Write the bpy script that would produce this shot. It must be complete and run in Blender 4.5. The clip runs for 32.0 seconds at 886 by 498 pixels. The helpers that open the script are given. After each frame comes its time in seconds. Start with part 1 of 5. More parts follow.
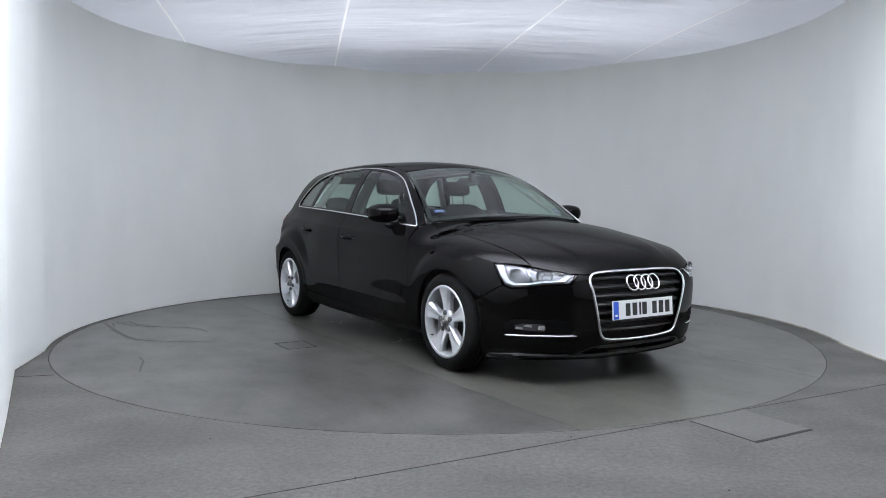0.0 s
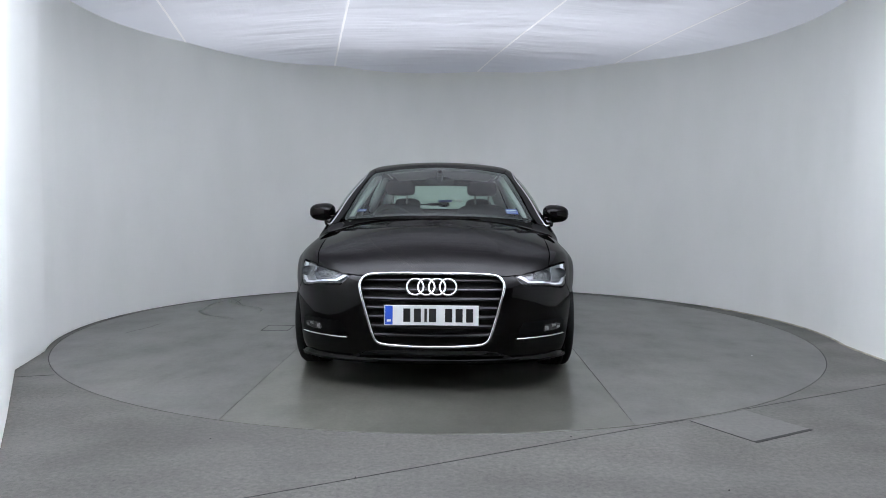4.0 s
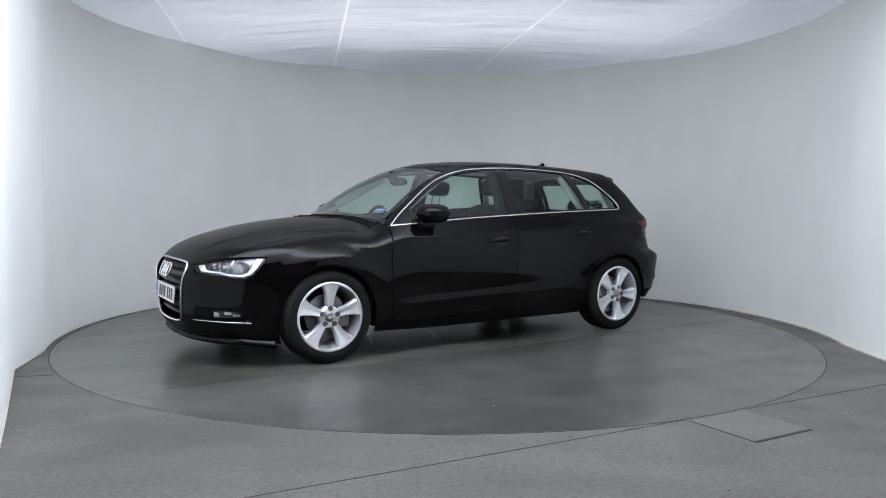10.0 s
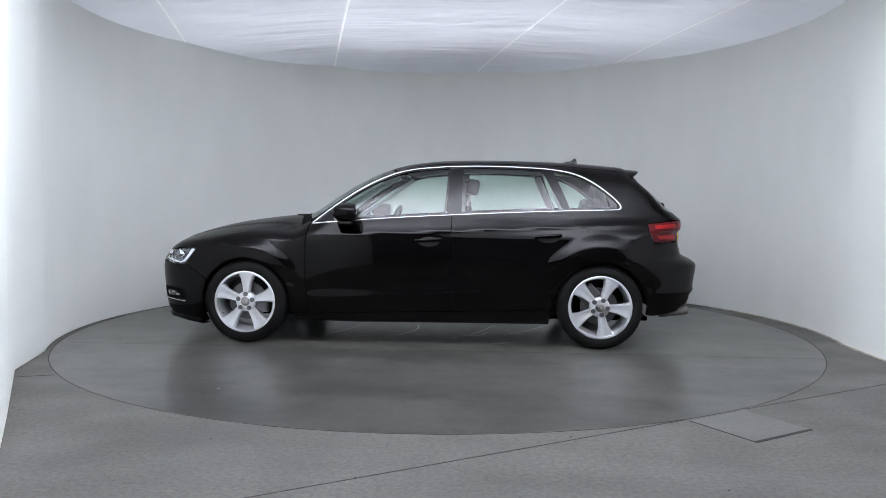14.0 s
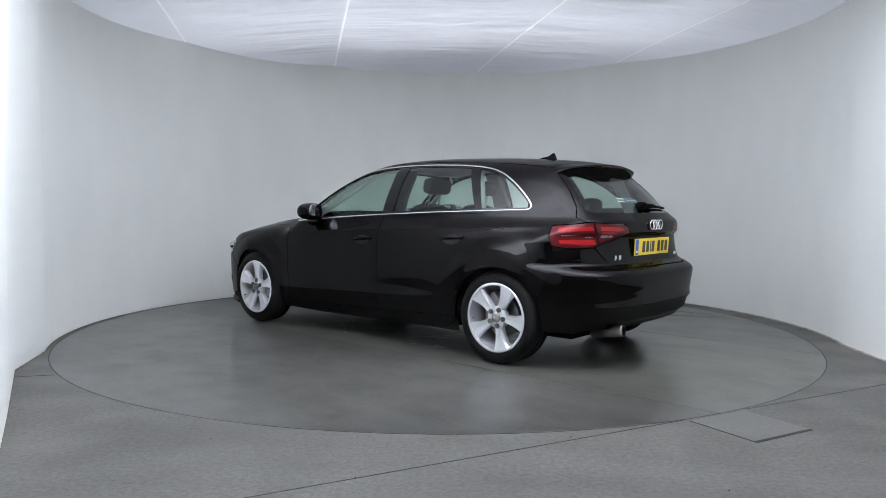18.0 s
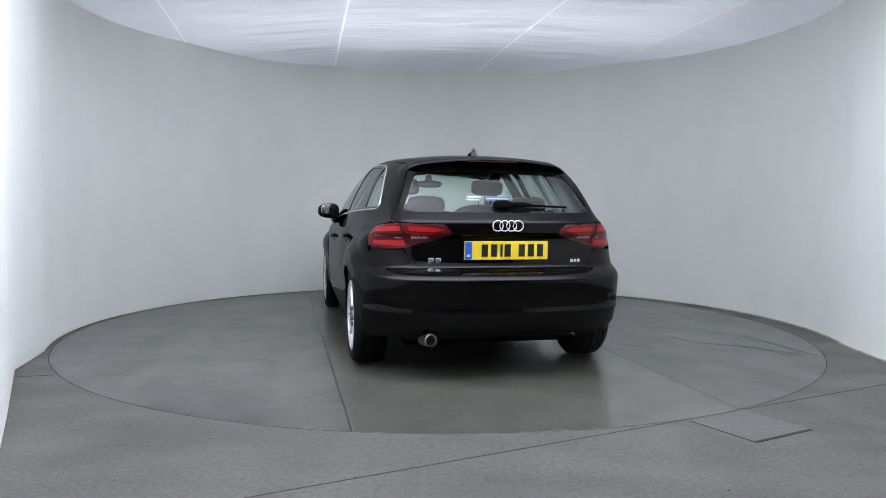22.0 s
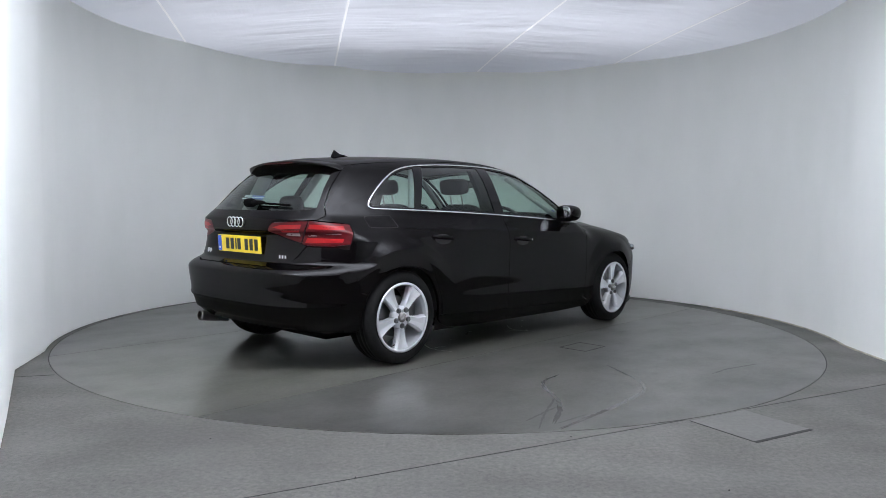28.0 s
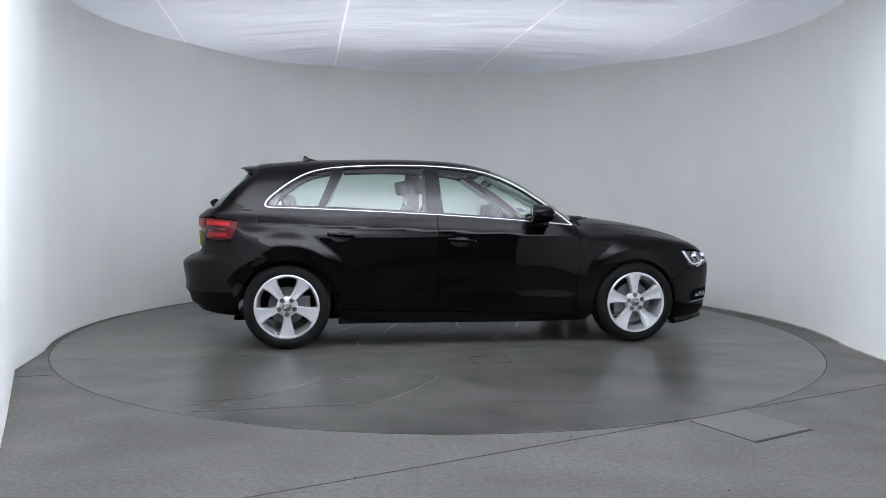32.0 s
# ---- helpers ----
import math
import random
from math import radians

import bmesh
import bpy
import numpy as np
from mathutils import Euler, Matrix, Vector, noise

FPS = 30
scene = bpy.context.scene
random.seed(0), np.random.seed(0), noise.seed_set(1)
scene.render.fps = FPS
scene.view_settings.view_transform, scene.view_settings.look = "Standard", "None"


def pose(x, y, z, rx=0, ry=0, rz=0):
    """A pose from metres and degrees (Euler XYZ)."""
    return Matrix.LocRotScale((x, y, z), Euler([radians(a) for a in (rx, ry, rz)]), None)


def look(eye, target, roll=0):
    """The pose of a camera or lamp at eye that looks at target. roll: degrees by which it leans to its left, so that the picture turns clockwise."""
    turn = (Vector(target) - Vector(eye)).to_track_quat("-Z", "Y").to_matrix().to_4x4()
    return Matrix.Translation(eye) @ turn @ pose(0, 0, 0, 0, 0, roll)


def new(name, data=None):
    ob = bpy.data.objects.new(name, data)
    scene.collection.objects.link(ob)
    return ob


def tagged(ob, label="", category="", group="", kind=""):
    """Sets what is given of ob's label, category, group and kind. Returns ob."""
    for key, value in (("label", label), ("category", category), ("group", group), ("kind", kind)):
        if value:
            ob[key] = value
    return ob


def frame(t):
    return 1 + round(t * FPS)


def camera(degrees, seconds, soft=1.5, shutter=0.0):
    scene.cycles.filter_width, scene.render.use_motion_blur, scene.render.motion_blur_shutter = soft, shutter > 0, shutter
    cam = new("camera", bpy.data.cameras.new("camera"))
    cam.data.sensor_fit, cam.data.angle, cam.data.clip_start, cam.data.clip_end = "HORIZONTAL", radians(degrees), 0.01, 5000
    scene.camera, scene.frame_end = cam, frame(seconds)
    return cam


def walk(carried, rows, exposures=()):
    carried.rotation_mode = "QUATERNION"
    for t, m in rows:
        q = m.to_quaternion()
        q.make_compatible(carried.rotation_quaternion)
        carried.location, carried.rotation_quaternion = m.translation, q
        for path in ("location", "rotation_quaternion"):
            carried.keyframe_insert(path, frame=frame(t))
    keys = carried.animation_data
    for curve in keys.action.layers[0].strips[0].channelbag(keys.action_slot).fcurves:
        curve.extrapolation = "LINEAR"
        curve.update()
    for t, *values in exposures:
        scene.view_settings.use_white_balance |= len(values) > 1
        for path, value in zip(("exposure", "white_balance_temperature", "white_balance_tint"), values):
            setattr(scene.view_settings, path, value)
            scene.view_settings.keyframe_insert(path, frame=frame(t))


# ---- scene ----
# one still camera on a stand before a photo turntable
cam = camera(62.04, 32.0, soft=0.9)
EYE = pose(0.030, -6.276, 1.052, 90 - 3.459, 0, 0) @ pose(0, 0, 0, 0, 0, 0.470)
walk(cam, [(0.0, EYE), (32.0, EYE)])

# heading of the car (degrees) as the table turns, easing in from rest
TURN = [(0.0, -56.7), (0.5, -59.0), (1.0, -62.8), (1.5, -67.35), (2.0, -72.1), (3.0, -81.5), (6.0, -109.9), (9.0, -137.95), (13.0, -174.9),
        (17.0, -211.4), (19.0, -229.8), (21.0, -248.2), (23.0, -266.9), (25.0, -285.5), (28.0, -313.3), (30.0, -331.9), (32.0, -350.5)]
CAR_X, CAR_Y = 0.079, 0.006

# ---- light ----
world = bpy.data.worlds.new("dim_hall")
scene.world = world
world.use_nodes = True
world.node_tree.nodes["Background"].inputs[0].default_value = (0.8, 0.85, 1.0, 1)
world.node_tree.nodes["Background"].inputs[1].default_value = 0.02
scene.view_settings.exposure = 0.0


def area_light(name, m, w, h, watts, colour):
    data = bpy.data.lights.new(name, "AREA")
    data.shape, data.size, data.size_y, data.energy, data.color = "RECTANGLE", w, h, watts, colour
    ob = new(name, data)
    ob.matrix_world = m
    return ob


# three banks of lamps above the cloth ceiling, strongest over the front of the booth
COOL = (0.955, 0.96, 1.0)
area_light("ceiling_lamp", look((-0.1, -2.6, 3.2), (-0.1, -2.6, 0)), 4.5, 1.3, 580, COOL)
area_light("ceiling_lamp", look((-0.2, -4.4, 3.6), (-0.2, -4.4, 0)), 3.2, 1.4, 120, COOL)
area_light("ceiling_lamp", look((0, 0.7, 3.6), (0, 0.7, 0)), 5.0, 1.8, 62, COOL)


# ---- materials ----
def material(name, colour=(0.5, 0.5, 0.5), rough=0.5, metal=0.0, **more):
    m = bpy.data.materials.new(name)
    m.use_nodes = True
    b = m.node_tree.nodes["Principled BSDF"]
    b.inputs["Base Color"].default_value = (*colour, 1)
    b.inputs["Roughness"].default_value = rough
    b.inputs["Metallic"].default_value = metal
    for key, value in more.items():
        b.inputs[key.replace("_", " ").title().replace("Ior", "IOR")].default_value = value
    return m


def grain(m, scale, low, high, bump=0.0, rough=None, stretch=(1, 1, 1), second=None, detail=4):
    """Noise of the size 1/scale m between two colours, with relief and uneven gloss; second: a wide (scale, amount) mottling."""
    t = m.node_tree
    b = t.nodes["Principled BSDF"]
    co, mp = t.nodes.new("ShaderNodeTexCoord"), t.nodes.new("ShaderNodeMapping")
    mp.inputs["Scale"].default_value = stretch
    t.links.new(co.outputs["Object"], mp.inputs[0])
    n = t.nodes.new("ShaderNodeTexNoise")
    n.inputs["Scale"].default_value, n.inputs["Detail"].default_value = scale, detail
    t.links.new(mp.outputs[0], n.inputs["Vector"])
    ramp = t.nodes.new("ShaderNodeValToRGB")
    ramp.color_ramp.elements[0].position, ramp.color_ramp.elements[1].position = 0.3, 0.7
    ramp.color_ramp.elements[0].color, ramp.color_ramp.elements[1].color = (*low, 1), (*high, 1)
    t.links.new(n.outputs["Fac"], ramp.inputs[0])
    out = ramp.outputs[0]
    if second:
        w = t.nodes.new("ShaderNodeTexNoise")
        w.inputs["Scale"].default_value, w.inputs["Detail"].default_value = second[0], 3
        t.links.new(mp.outputs[0], w.inputs["Vector"])
        r2 = t.nodes.new("ShaderNodeMapRange")
        r2.inputs["From Min"].default_value, r2.inputs["From Max"].default_value = 0.3, 0.7
        r2.inputs["To Min"].default_value, r2.inputs["To Max"].default_value = 1 - second[1], 1 + second[1]
        t.links.new(w.outputs["Fac"], r2.inputs[0])
        mul = t.nodes.new("ShaderNodeVectorMath")
        mul.operation = "MULTIPLY"
        t.links.new(out, mul.inputs[0])
        t.links.new(r2.outputs[0], mul.inputs[1])
        out = mul.outputs[0]
    t.links.new(out, b.inputs["Base Color"])
    if rough:
        r3 = t.nodes.new("ShaderNodeMapRange")
        r3.inputs["From Min"].default_value, r3.inputs["From Max"].default_value = 0.3, 0.7
        r3.inputs["To Min"].default_value, r3.inputs["To Max"].default_value = rough
        t.links.new((w if second else n).outputs["Fac"], r3.inputs[0])
        t.links.new(r3.outputs[0], b.inputs["Roughness"])
    if bump:
        bp = t.nodes.new("ShaderNodeBump")
        bp.inputs["Strength"].default_value, bp.inputs["Distance"].default_value = 1.0, bump
        t.links.new(n.outputs["Fac"], bp.inputs["Height"])
        t.links.new(bp.outputs[0], b.inputs["Normal"])
    return m


WALL = grain(material("painted_wall", (0.84, 0.84, 0.83), 0.6), 3, (0.815, 0.832, 0.80), (0.848, 0.86, 0.832), 0.001, stretch=(1, 1, 0.4), second=(0.7, 0.02))


def floor_coat(name, low, high, rough, gloss, pores, stain, seed, seal=0.0):
    """Trowelled grey floor: fine grain, open pores, wide uneven stains and a patchy gloss."""
    m = material(name, high, rough[0], coat_weight=seal, coat_roughness=0.17)
    t = m.node_tree
    b = t.nodes["Principled BSDF"]
    co = t.nodes.new("ShaderNodeTexCoord")

    def noise_at(scale, detail, offset, stretch=(1, 1, 1), low_at=0.3, high_at=0.7, a=0.0, z=1.0, roughness=0.6):
        mp = t.nodes.new("ShaderNodeMapping")
        mp.inputs["Location"].default_value, mp.inputs["Scale"].default_value = (seed + offset, seed * 2.3, offset), stretch
        t.links.new(co.outputs["Object"], mp.inputs[0])
        n = t.nodes.new("ShaderNodeTexNoise")
        n.inputs["Scale"].default_value, n.inputs["Detail"].default_value, n.inputs["Roughness"].default_value = scale, detail, roughness
        t.links.new(mp.outputs[0], n.inputs["Vector"])
        r = t.nodes.new("ShaderNodeMapRange")
        r.inputs["From Min"].default_value, r.inputs["From Max"].default_value = low_at, high_at
        r.inputs["To Min"].default_value, r.inputs["To Max"].default_value = a, z
        t.links.new(n.outputs["Fac"], r.inputs[0])
        return r.outputs[0]

    def times(a, k):
        v = t.nodes.new("ShaderNodeVectorMath")
        v.operation = "MULTIPLY"
        t.links.new(a, v.inputs[0])
        t.links.new(k, v.inputs[1])
        return v.outputs[0]
    mix = t.nodes.new("ShaderNodeMix")
    mix.data_type = "RGBA"
    mix.inputs[6].default_value, mix.inputs[7].default_value = (*low, 1), (*high, 1)
    t.links.new(noise_at(42, 7, 0.0, roughness=0.8, low_at=0.34, high_at=0.66), mix.inputs[0])
    out = times(mix.outputs[2], noise_at(0.55, 4, 4.0, (1, 1.5, 1), 0.32, 0.68, 1 - stain, 1 + stain * 0.6))
    out = times(out, noise_at(3.4, 5, 9.0, (1, 0.55, 1), 0.3, 0.7, 1 - stain * 0.55, 1 + stain * 0.5))
    if pores:
        out = times(out, noise_at(85, 3, 2.0, (1, 1, 1), 0.26, 0.42, 1 - pores, 1.0))
    t.links.new(out, b.inputs["Base Color"])
    t.links.new(noise_at(1.3, 1, 14.0, (1, 1.8, 1), 0.3, 0.7, *rough), b.inputs["Roughness"])
    t.links.new(noise_at(1.9, 6, 21.0, (1, 1.5, 1), 0.3, 0.7, *gloss, roughness=0.65), b.inputs["Specular IOR Level"])
    return m


CONCRETE = floor_coat("rough_concrete", (0.046, 0.045, 0.041), (0.122, 0.119, 0.106), (0.46, 0.62), (0.3, 0.5), 0.6, 0.30, 1.0)
TABLE = floor_coat("painted_table_top", (0.053, 0.0525, 0.049), (0.091, 0.090, 0.081), (0.285, 0.30), (0.10, 0.40), 0.3, 0.44, 5.0, 0.32)
TABLE_LIGHT = floor_coat("worn_table_strip", (0.064, 0.0645, 0.055), (0.100, 0.100, 0.084), (0.285, 0.295), (0.14, 0.40), 0.25, 0.32, 8.0, 0.36)
COVER = grain(material("cover_concrete", (0.12, 0.12, 0.115), 0.5), 45, (0.072, 0.071, 0.066), (0.108, 0.107, 0.098), 0.0, second=(3, 0.06))
HALL = grain(material("grey_hall_paint", (0.2, 0.2, 0.2), 0.7), 2, (0.18, 0.18, 0.18), (0.22, 0.22, 0.22), 0.0)
DARK = material("dark_gap", (0.008, 0.008, 0.008), 0.7)
PAINT = material("black_pearl_paint", (0.0016, 0.0012, 0.0014), 0.5, 0.0, coat_weight=0.46, coat_roughness=0.04, coat_ior=1.45, specular_ior_level=0.0)
GLASS_DARK = material("gloss_black_trim", (0.004, 0.004, 0.0045), 0.12, specular_ior_level=0.35)
PLASTIC = material("black_plastic", (0.0025, 0.0025, 0.0025), 0.75, specular_ior_level=0.06)
CHROME = material("satin_chrome", (0.82, 0.82, 0.83), 0.12, 1.0)
RUBBER = grain(material("tyre_rubber", (0.005, 0.005, 0.005), 0.75, specular_ior_level=0.2), 60, (0.003, 0.003, 0.003), (0.0065, 0.0065, 0.0065), 0.0002)
ALLOY = material("silver_alloy", (0.68, 0.69, 0.71), 0.31, 0.62, coat_weight=0.3, coat_roughness=0.1)
# alloy darkened for bolt sockets and for the shade behind the spokes
ALLOY_SHADED = material("shadowed_alloy", (0.17, 0.17, 0.175), 0.4, 0.8)
STEEL = material("worn_steel", (0.30, 0.29, 0.28), 0.4, 1.0)
SEAT_CLOTH = grain(material("dark_seat_cloth", (0.02, 0.02, 0.022), 0.9), 120, (0.017, 0.017, 0.019), (0.022, 0.022, 0.024), 0.0)
SOFT_PLASTIC = material("soft_dash_plastic", (0.015, 0.015, 0.016), 0.7)
HEADLINER = grain(material("pale_grey_lining", (0.42, 0.43, 0.42), 0.9), 200, (0.40, 0.41, 0.40), (0.45, 0.46, 0.45), 0.0002)
GRILLE_BAR = material("dark_grille_metal", (0.05, 0.05, 0.052), 0.28, 0.7)
SILVER = material("lamp_reflector", (0.55, 0.56, 0.58), 0.2, 1.0)
DRL = material("white_light_guide", (0.72, 0.73, 0.75), 0.35)
RED_BRIGHT = material("bright_red_lens", (0.30, 0.010, 0.012), 0.3, 0.0, coat_weight=0.25, coat_ior=1.4, specular_ior_level=0.15)
GREY_LENS = material("pale_reversing_lens", (0.34, 0.27, 0.27), 0.2)
GREY_TRIM = material("smoked_lamp_lens", (0.10, 0.10, 0.105), 0.15, 0.6)
MIRROR = material("mirror_glass", (0.45, 0.47, 0.48), 0.02, 1.0)
STICKER = material("blue_sticker", (0.09, 0.11, 0.36), 0.5)
SCUFF = material("glossy_water_scuff", (0.082, 0.082, 0.078), 0.24, specular_ior_level=0.3)
# water marks under the car, their wet gleam put into a pale colour
SCUFF_GLEAM = material("gleam_water_scuff", (0.55, 0.55, 0.54), 0.35)
SMEAR = material("dark_tyre_smear", (0.06, 0.06, 0.058), 0.5, specular_ior_level=0.2)
RED = material("red_lamp_glass", (0.075, 0.003, 0.005), 0.3, 0.0, coat_weight=0.25, coat_ior=1.4, specular_ior_level=0.15)
PLATE_WHITE = material("white_plate", (0.75, 0.76, 0.75), 0.35)
PLATE_YELLOW = material("yellow_plate", (0.85, 0.62, 0.03), 0.35)
BLUE = material("blue_band", (0.02, 0.09, 0.55), 0.35)
BLACK_PRINT = material("black_print", (0.01, 0.01, 0.01), 0.4)


def glass(name, tint, clear=0.9):
    """Thin pane: mostly see-through with a gloss."""
    m = bpy.data.materials.new(name)
    m.use_nodes = True
    t = m.node_tree
    t.nodes.clear()
    out, mix, tr, gl = [t.nodes.new(n) for n in ("ShaderNodeOutputMaterial", "ShaderNodeMixShader", "ShaderNodeBsdfTransparent", "ShaderNodeBsdfGlossy")]
    lw, up5, fr = t.nodes.new("ShaderNodeLayerWeight"), t.nodes.new("ShaderNodeMath"), t.nodes.new("ShaderNodeMapRange")
    up5.operation, up5.inputs[1].default_value = "POWER", 4.0
    t.links.new(lw.outputs["Facing"], up5.inputs[0])
    t.links.new(up5.outputs[0], fr.inputs[0])
    fr.inputs["To Min"].default_value, fr.inputs["To Max"].default_value = 0.06, 0.9
    tr.inputs[0].default_value = (*tint, 1)
    gl.inputs["Roughness"].default_value = 0.01
    t.links.new(fr.outputs[0], mix.inputs[0])
    t.links.new(tr.outputs[0], mix.inputs[1])
    t.links.new(gl.outputs[0], mix.inputs[2])
    t.links.new(mix.outputs[0], out.inputs[0])
    return m


GLASS = glass("tinted_glass", (0.67, 0.80, 0.74))
LENS = glass("clear_lens", (0.9, 0.92, 0.93))


def cloth_material(name="white_cloth", passing=0.5, through_colour=(0.73, 0.76, 0.83), folds=False):
    m = bpy.data.materials.new(name)
    m.use_nodes = True
    t = m.node_tree
    t.nodes.clear()
    out, mix, di, tr = [t.nodes.new(n) for n in ("ShaderNodeOutputMaterial", "ShaderNodeMixShader", "ShaderNodeBsdfDiffuse", "ShaderNodeBsdfTranslucent")]
    di.inputs[0].default_value = (0.77, 0.79, 0.85, 1)
    tr.inputs[0].default_value = (*through_colour, 1)
    mix.inputs[0].default_value = passing
    if folds:
        # crease shading put into the cloth: stretched noise bands that pass less light
        co, total = t.nodes.new("ShaderNodeTexCoord"), None
        for scale, stretch, depth in ((1.0, (0.5, 7.5, 0.0), 0.26), (1.0, (0.8, 19.0, 0.0), 0.24)):
            mp, n, r = t.nodes.new("ShaderNodeMapping"), t.nodes.new("ShaderNodeTexNoise"), t.nodes.new("ShaderNodeMapRange")
            mp.inputs["Scale"].default_value, mp.inputs["Rotation"].default_value = stretch, (0, 0, radians(6))
            n.inputs["Scale"].default_value, n.inputs["Detail"].default_value, n.inputs["Distortion"].default_value = scale, 2.5, 0.35
            r.inputs["From Min"].default_value, r.inputs["From Max"].default_value = 0.32, 0.50
            r.inputs["To Min"].default_value, r.inputs["To Max"].default_value = 1 - depth, 1.0
            t.links.new(co.outputs["Object"], mp.inputs[0])
            t.links.new(mp.outputs[0], n.inputs["Vector"])
            t.links.new(n.outputs["Fac"], r.inputs[0])
            if total is None:
                total = r.outputs[0]
            else:
                k = t.nodes.new("ShaderNodeMath")
                k.operation = "MULTIPLY"
                t.links.new(total, k.inputs[0])
                t.links.new(r.outputs[0], k.inputs[1])
                total = k.outputs[0]
        k = t.nodes.new("ShaderNodeMath")
        k.operation, k.inputs[1].default_value = "MULTIPLY", passing
        t.links.new(total, k.inputs[0])
        t.links.new(k.outputs[0], mix.inputs[0])
    t.links.new(di.outputs[0], mix.inputs[1])
    t.links.new(tr.outputs[0], mix.inputs[2])
    t.links.new(mix.outputs[0], out.inputs[0])
    return m


CLOTH = cloth_material(passing=0.52, folds=True)
# seam strips: whiter and more translucent than the cloth beside them
SEAM_CLOTH = cloth_material("translucent_seam_cloth", 0.66, (0.97, 0.97, 0.98))


# ---- building helpers ----
def link_mesh(name, verts, faces, mat, parent=None, smooth=True, label=""):
    me = bpy.data.meshes.new(name)
    me.from_pydata([tuple(v) for v in verts], [], [tuple(f) for f in faces])
    if mat:
        me.materials.append(mat)
    if smooth:
        me.shade_smooth()
    ob = new(name, me)
    ob.parent = parent
    if label:
        ob["label"] = label
    return ob


def part(name, bm, mat, parent, label="", smooth=False):
    me = bpy.data.meshes.new(name)
    bm.to_mesh(me)
    bm.free()
    me.materials.append(mat)
    if smooth:
        me.shade_smooth()
    ob = new(name, me)
    ob.parent = parent
    if label:
        ob["label"] = label
    return ob


def box(bm, x0, x1, y0, y1, z0, z1, m=None, bevel=0.0):
    c = bmesh.ops.create_cube(bm, size=1)["verts"]
    for v in c:
        v.co = Vector((x0 + (v.co.x + .5) * (x1 - x0), y0 + (v.co.y + .5) * (y1 - y0), z0 + (v.co.z + .5) * (z1 - z0)))
    if bevel:
        es = {e for v in c for e in v.link_edges}
        r = bmesh.ops.bevel(bm, geom=list(es), offset=bevel, segments=2, affect="EDGES", profile=0.5)
        c = list({v for f in r["faces"] for v in f.verts} | {v for v in c if v.is_valid})
    if m:
        bmesh.ops.transform(bm, matrix=m, verts=c)
    return c


def lathe(profile, n, closed=False):
    """Turns (radius, along) pairs about the y axis."""
    verts, faces = [], []
    k = len(profile)
    for i in range(n):
        a = 2 * math.pi * i / n
        for r, y in profile:
            verts.append((r * math.sin(a), y, r * math.cos(a)))
    for i in range(n):
        j = (i + 1) % n
        for q in range(k if closed else k - 1):
            q2 = (q + 1) % k
            faces.append((i * k + q, i * k + q2, j * k + q2, j * k + q))
    return verts, faces


def tube(path, r, n=8, closed=False, flat=1.0):
    """A round bar along a path of points."""
    path = [Vector(p) for p in path]
    verts, faces = [], []
    k = len(path)
    up = Vector((0, 0, 1))
    for i, p in enumerate(path):
        a, b = path[(i - 1) % k if closed else max(i - 1, 0)], path[(i + 1) % k if closed else min(i + 1, k - 1)]
        d = (b - a).normalized()
        s = d.cross(up)
        s = s.normalized() if s.length > 1e-4 else Vector((1, 0, 0))
        u = s.cross(d)
        up = u
        for q in range(n):
            w = 2 * math.pi * q / n
            verts.append(p + s * math.cos(w) * r + u * math.sin(w) * r * flat)
    for i in range(k if closed else k - 1):
        j = (i + 1) % k
        for q in range(n):
            q2 = (q + 1) % n
            faces.append((i * n + q, i * n + q2, j * n + q2, j * n + q))
    if not closed:
        faces += [tuple(range(n))[::-1], tuple((k - 1) * n + q for q in range(n))]
    return verts, faces


def rounded(pts, times=2, closed=True):
    """Cuts the corners of an outline; a point given twice stays sharp."""
    pts = [np.array(p, float) for p in pts]
    for _ in range(times):
        out = []
        n = len(pts)
        for i in range(n if closed else n - 1):
            a, b = pts[i], pts[(i + 1) % n]
            out += [a * .75 + b * .25, a * .25 + b * .75]
        if not closed:
            out = [pts[0]] + out + [pts[-1]]
        pts = [p for i, p in enumerate(out) if i == 0 or np.linalg.norm(p - out[i - 1]) > 1e-7]
    return pts


def densify(pts, step, closed=True):
    out = []
    n = len(pts)
    for i in range(n if closed else n - 1):
        a, b = np.array(pts[i], float), np.array(pts[(i + 1) % n], float)
        k = max(1, int(np.ceil(np.linalg.norm(b - a) / step)))
        out += [a + (b - a) * q / k for q in range(k)]
    if not closed:
        out.append(np.array(pts[-1], float))
    return out


def inside(poly, p):
    x, y = p[:, 0], p[:, 1]
    r = np.zeros(len(p), bool)
    n = len(poly)
    for i in range(n):
        (x0, y0), (x1, y1) = poly[i], poly[(i + 1) % n]
        if y0 != y1:
            r ^= ((y0 > y) != (y1 > y)) & (x < (x1 - x0) * (y - y0) / (y1 - y0) + x0)
    return r


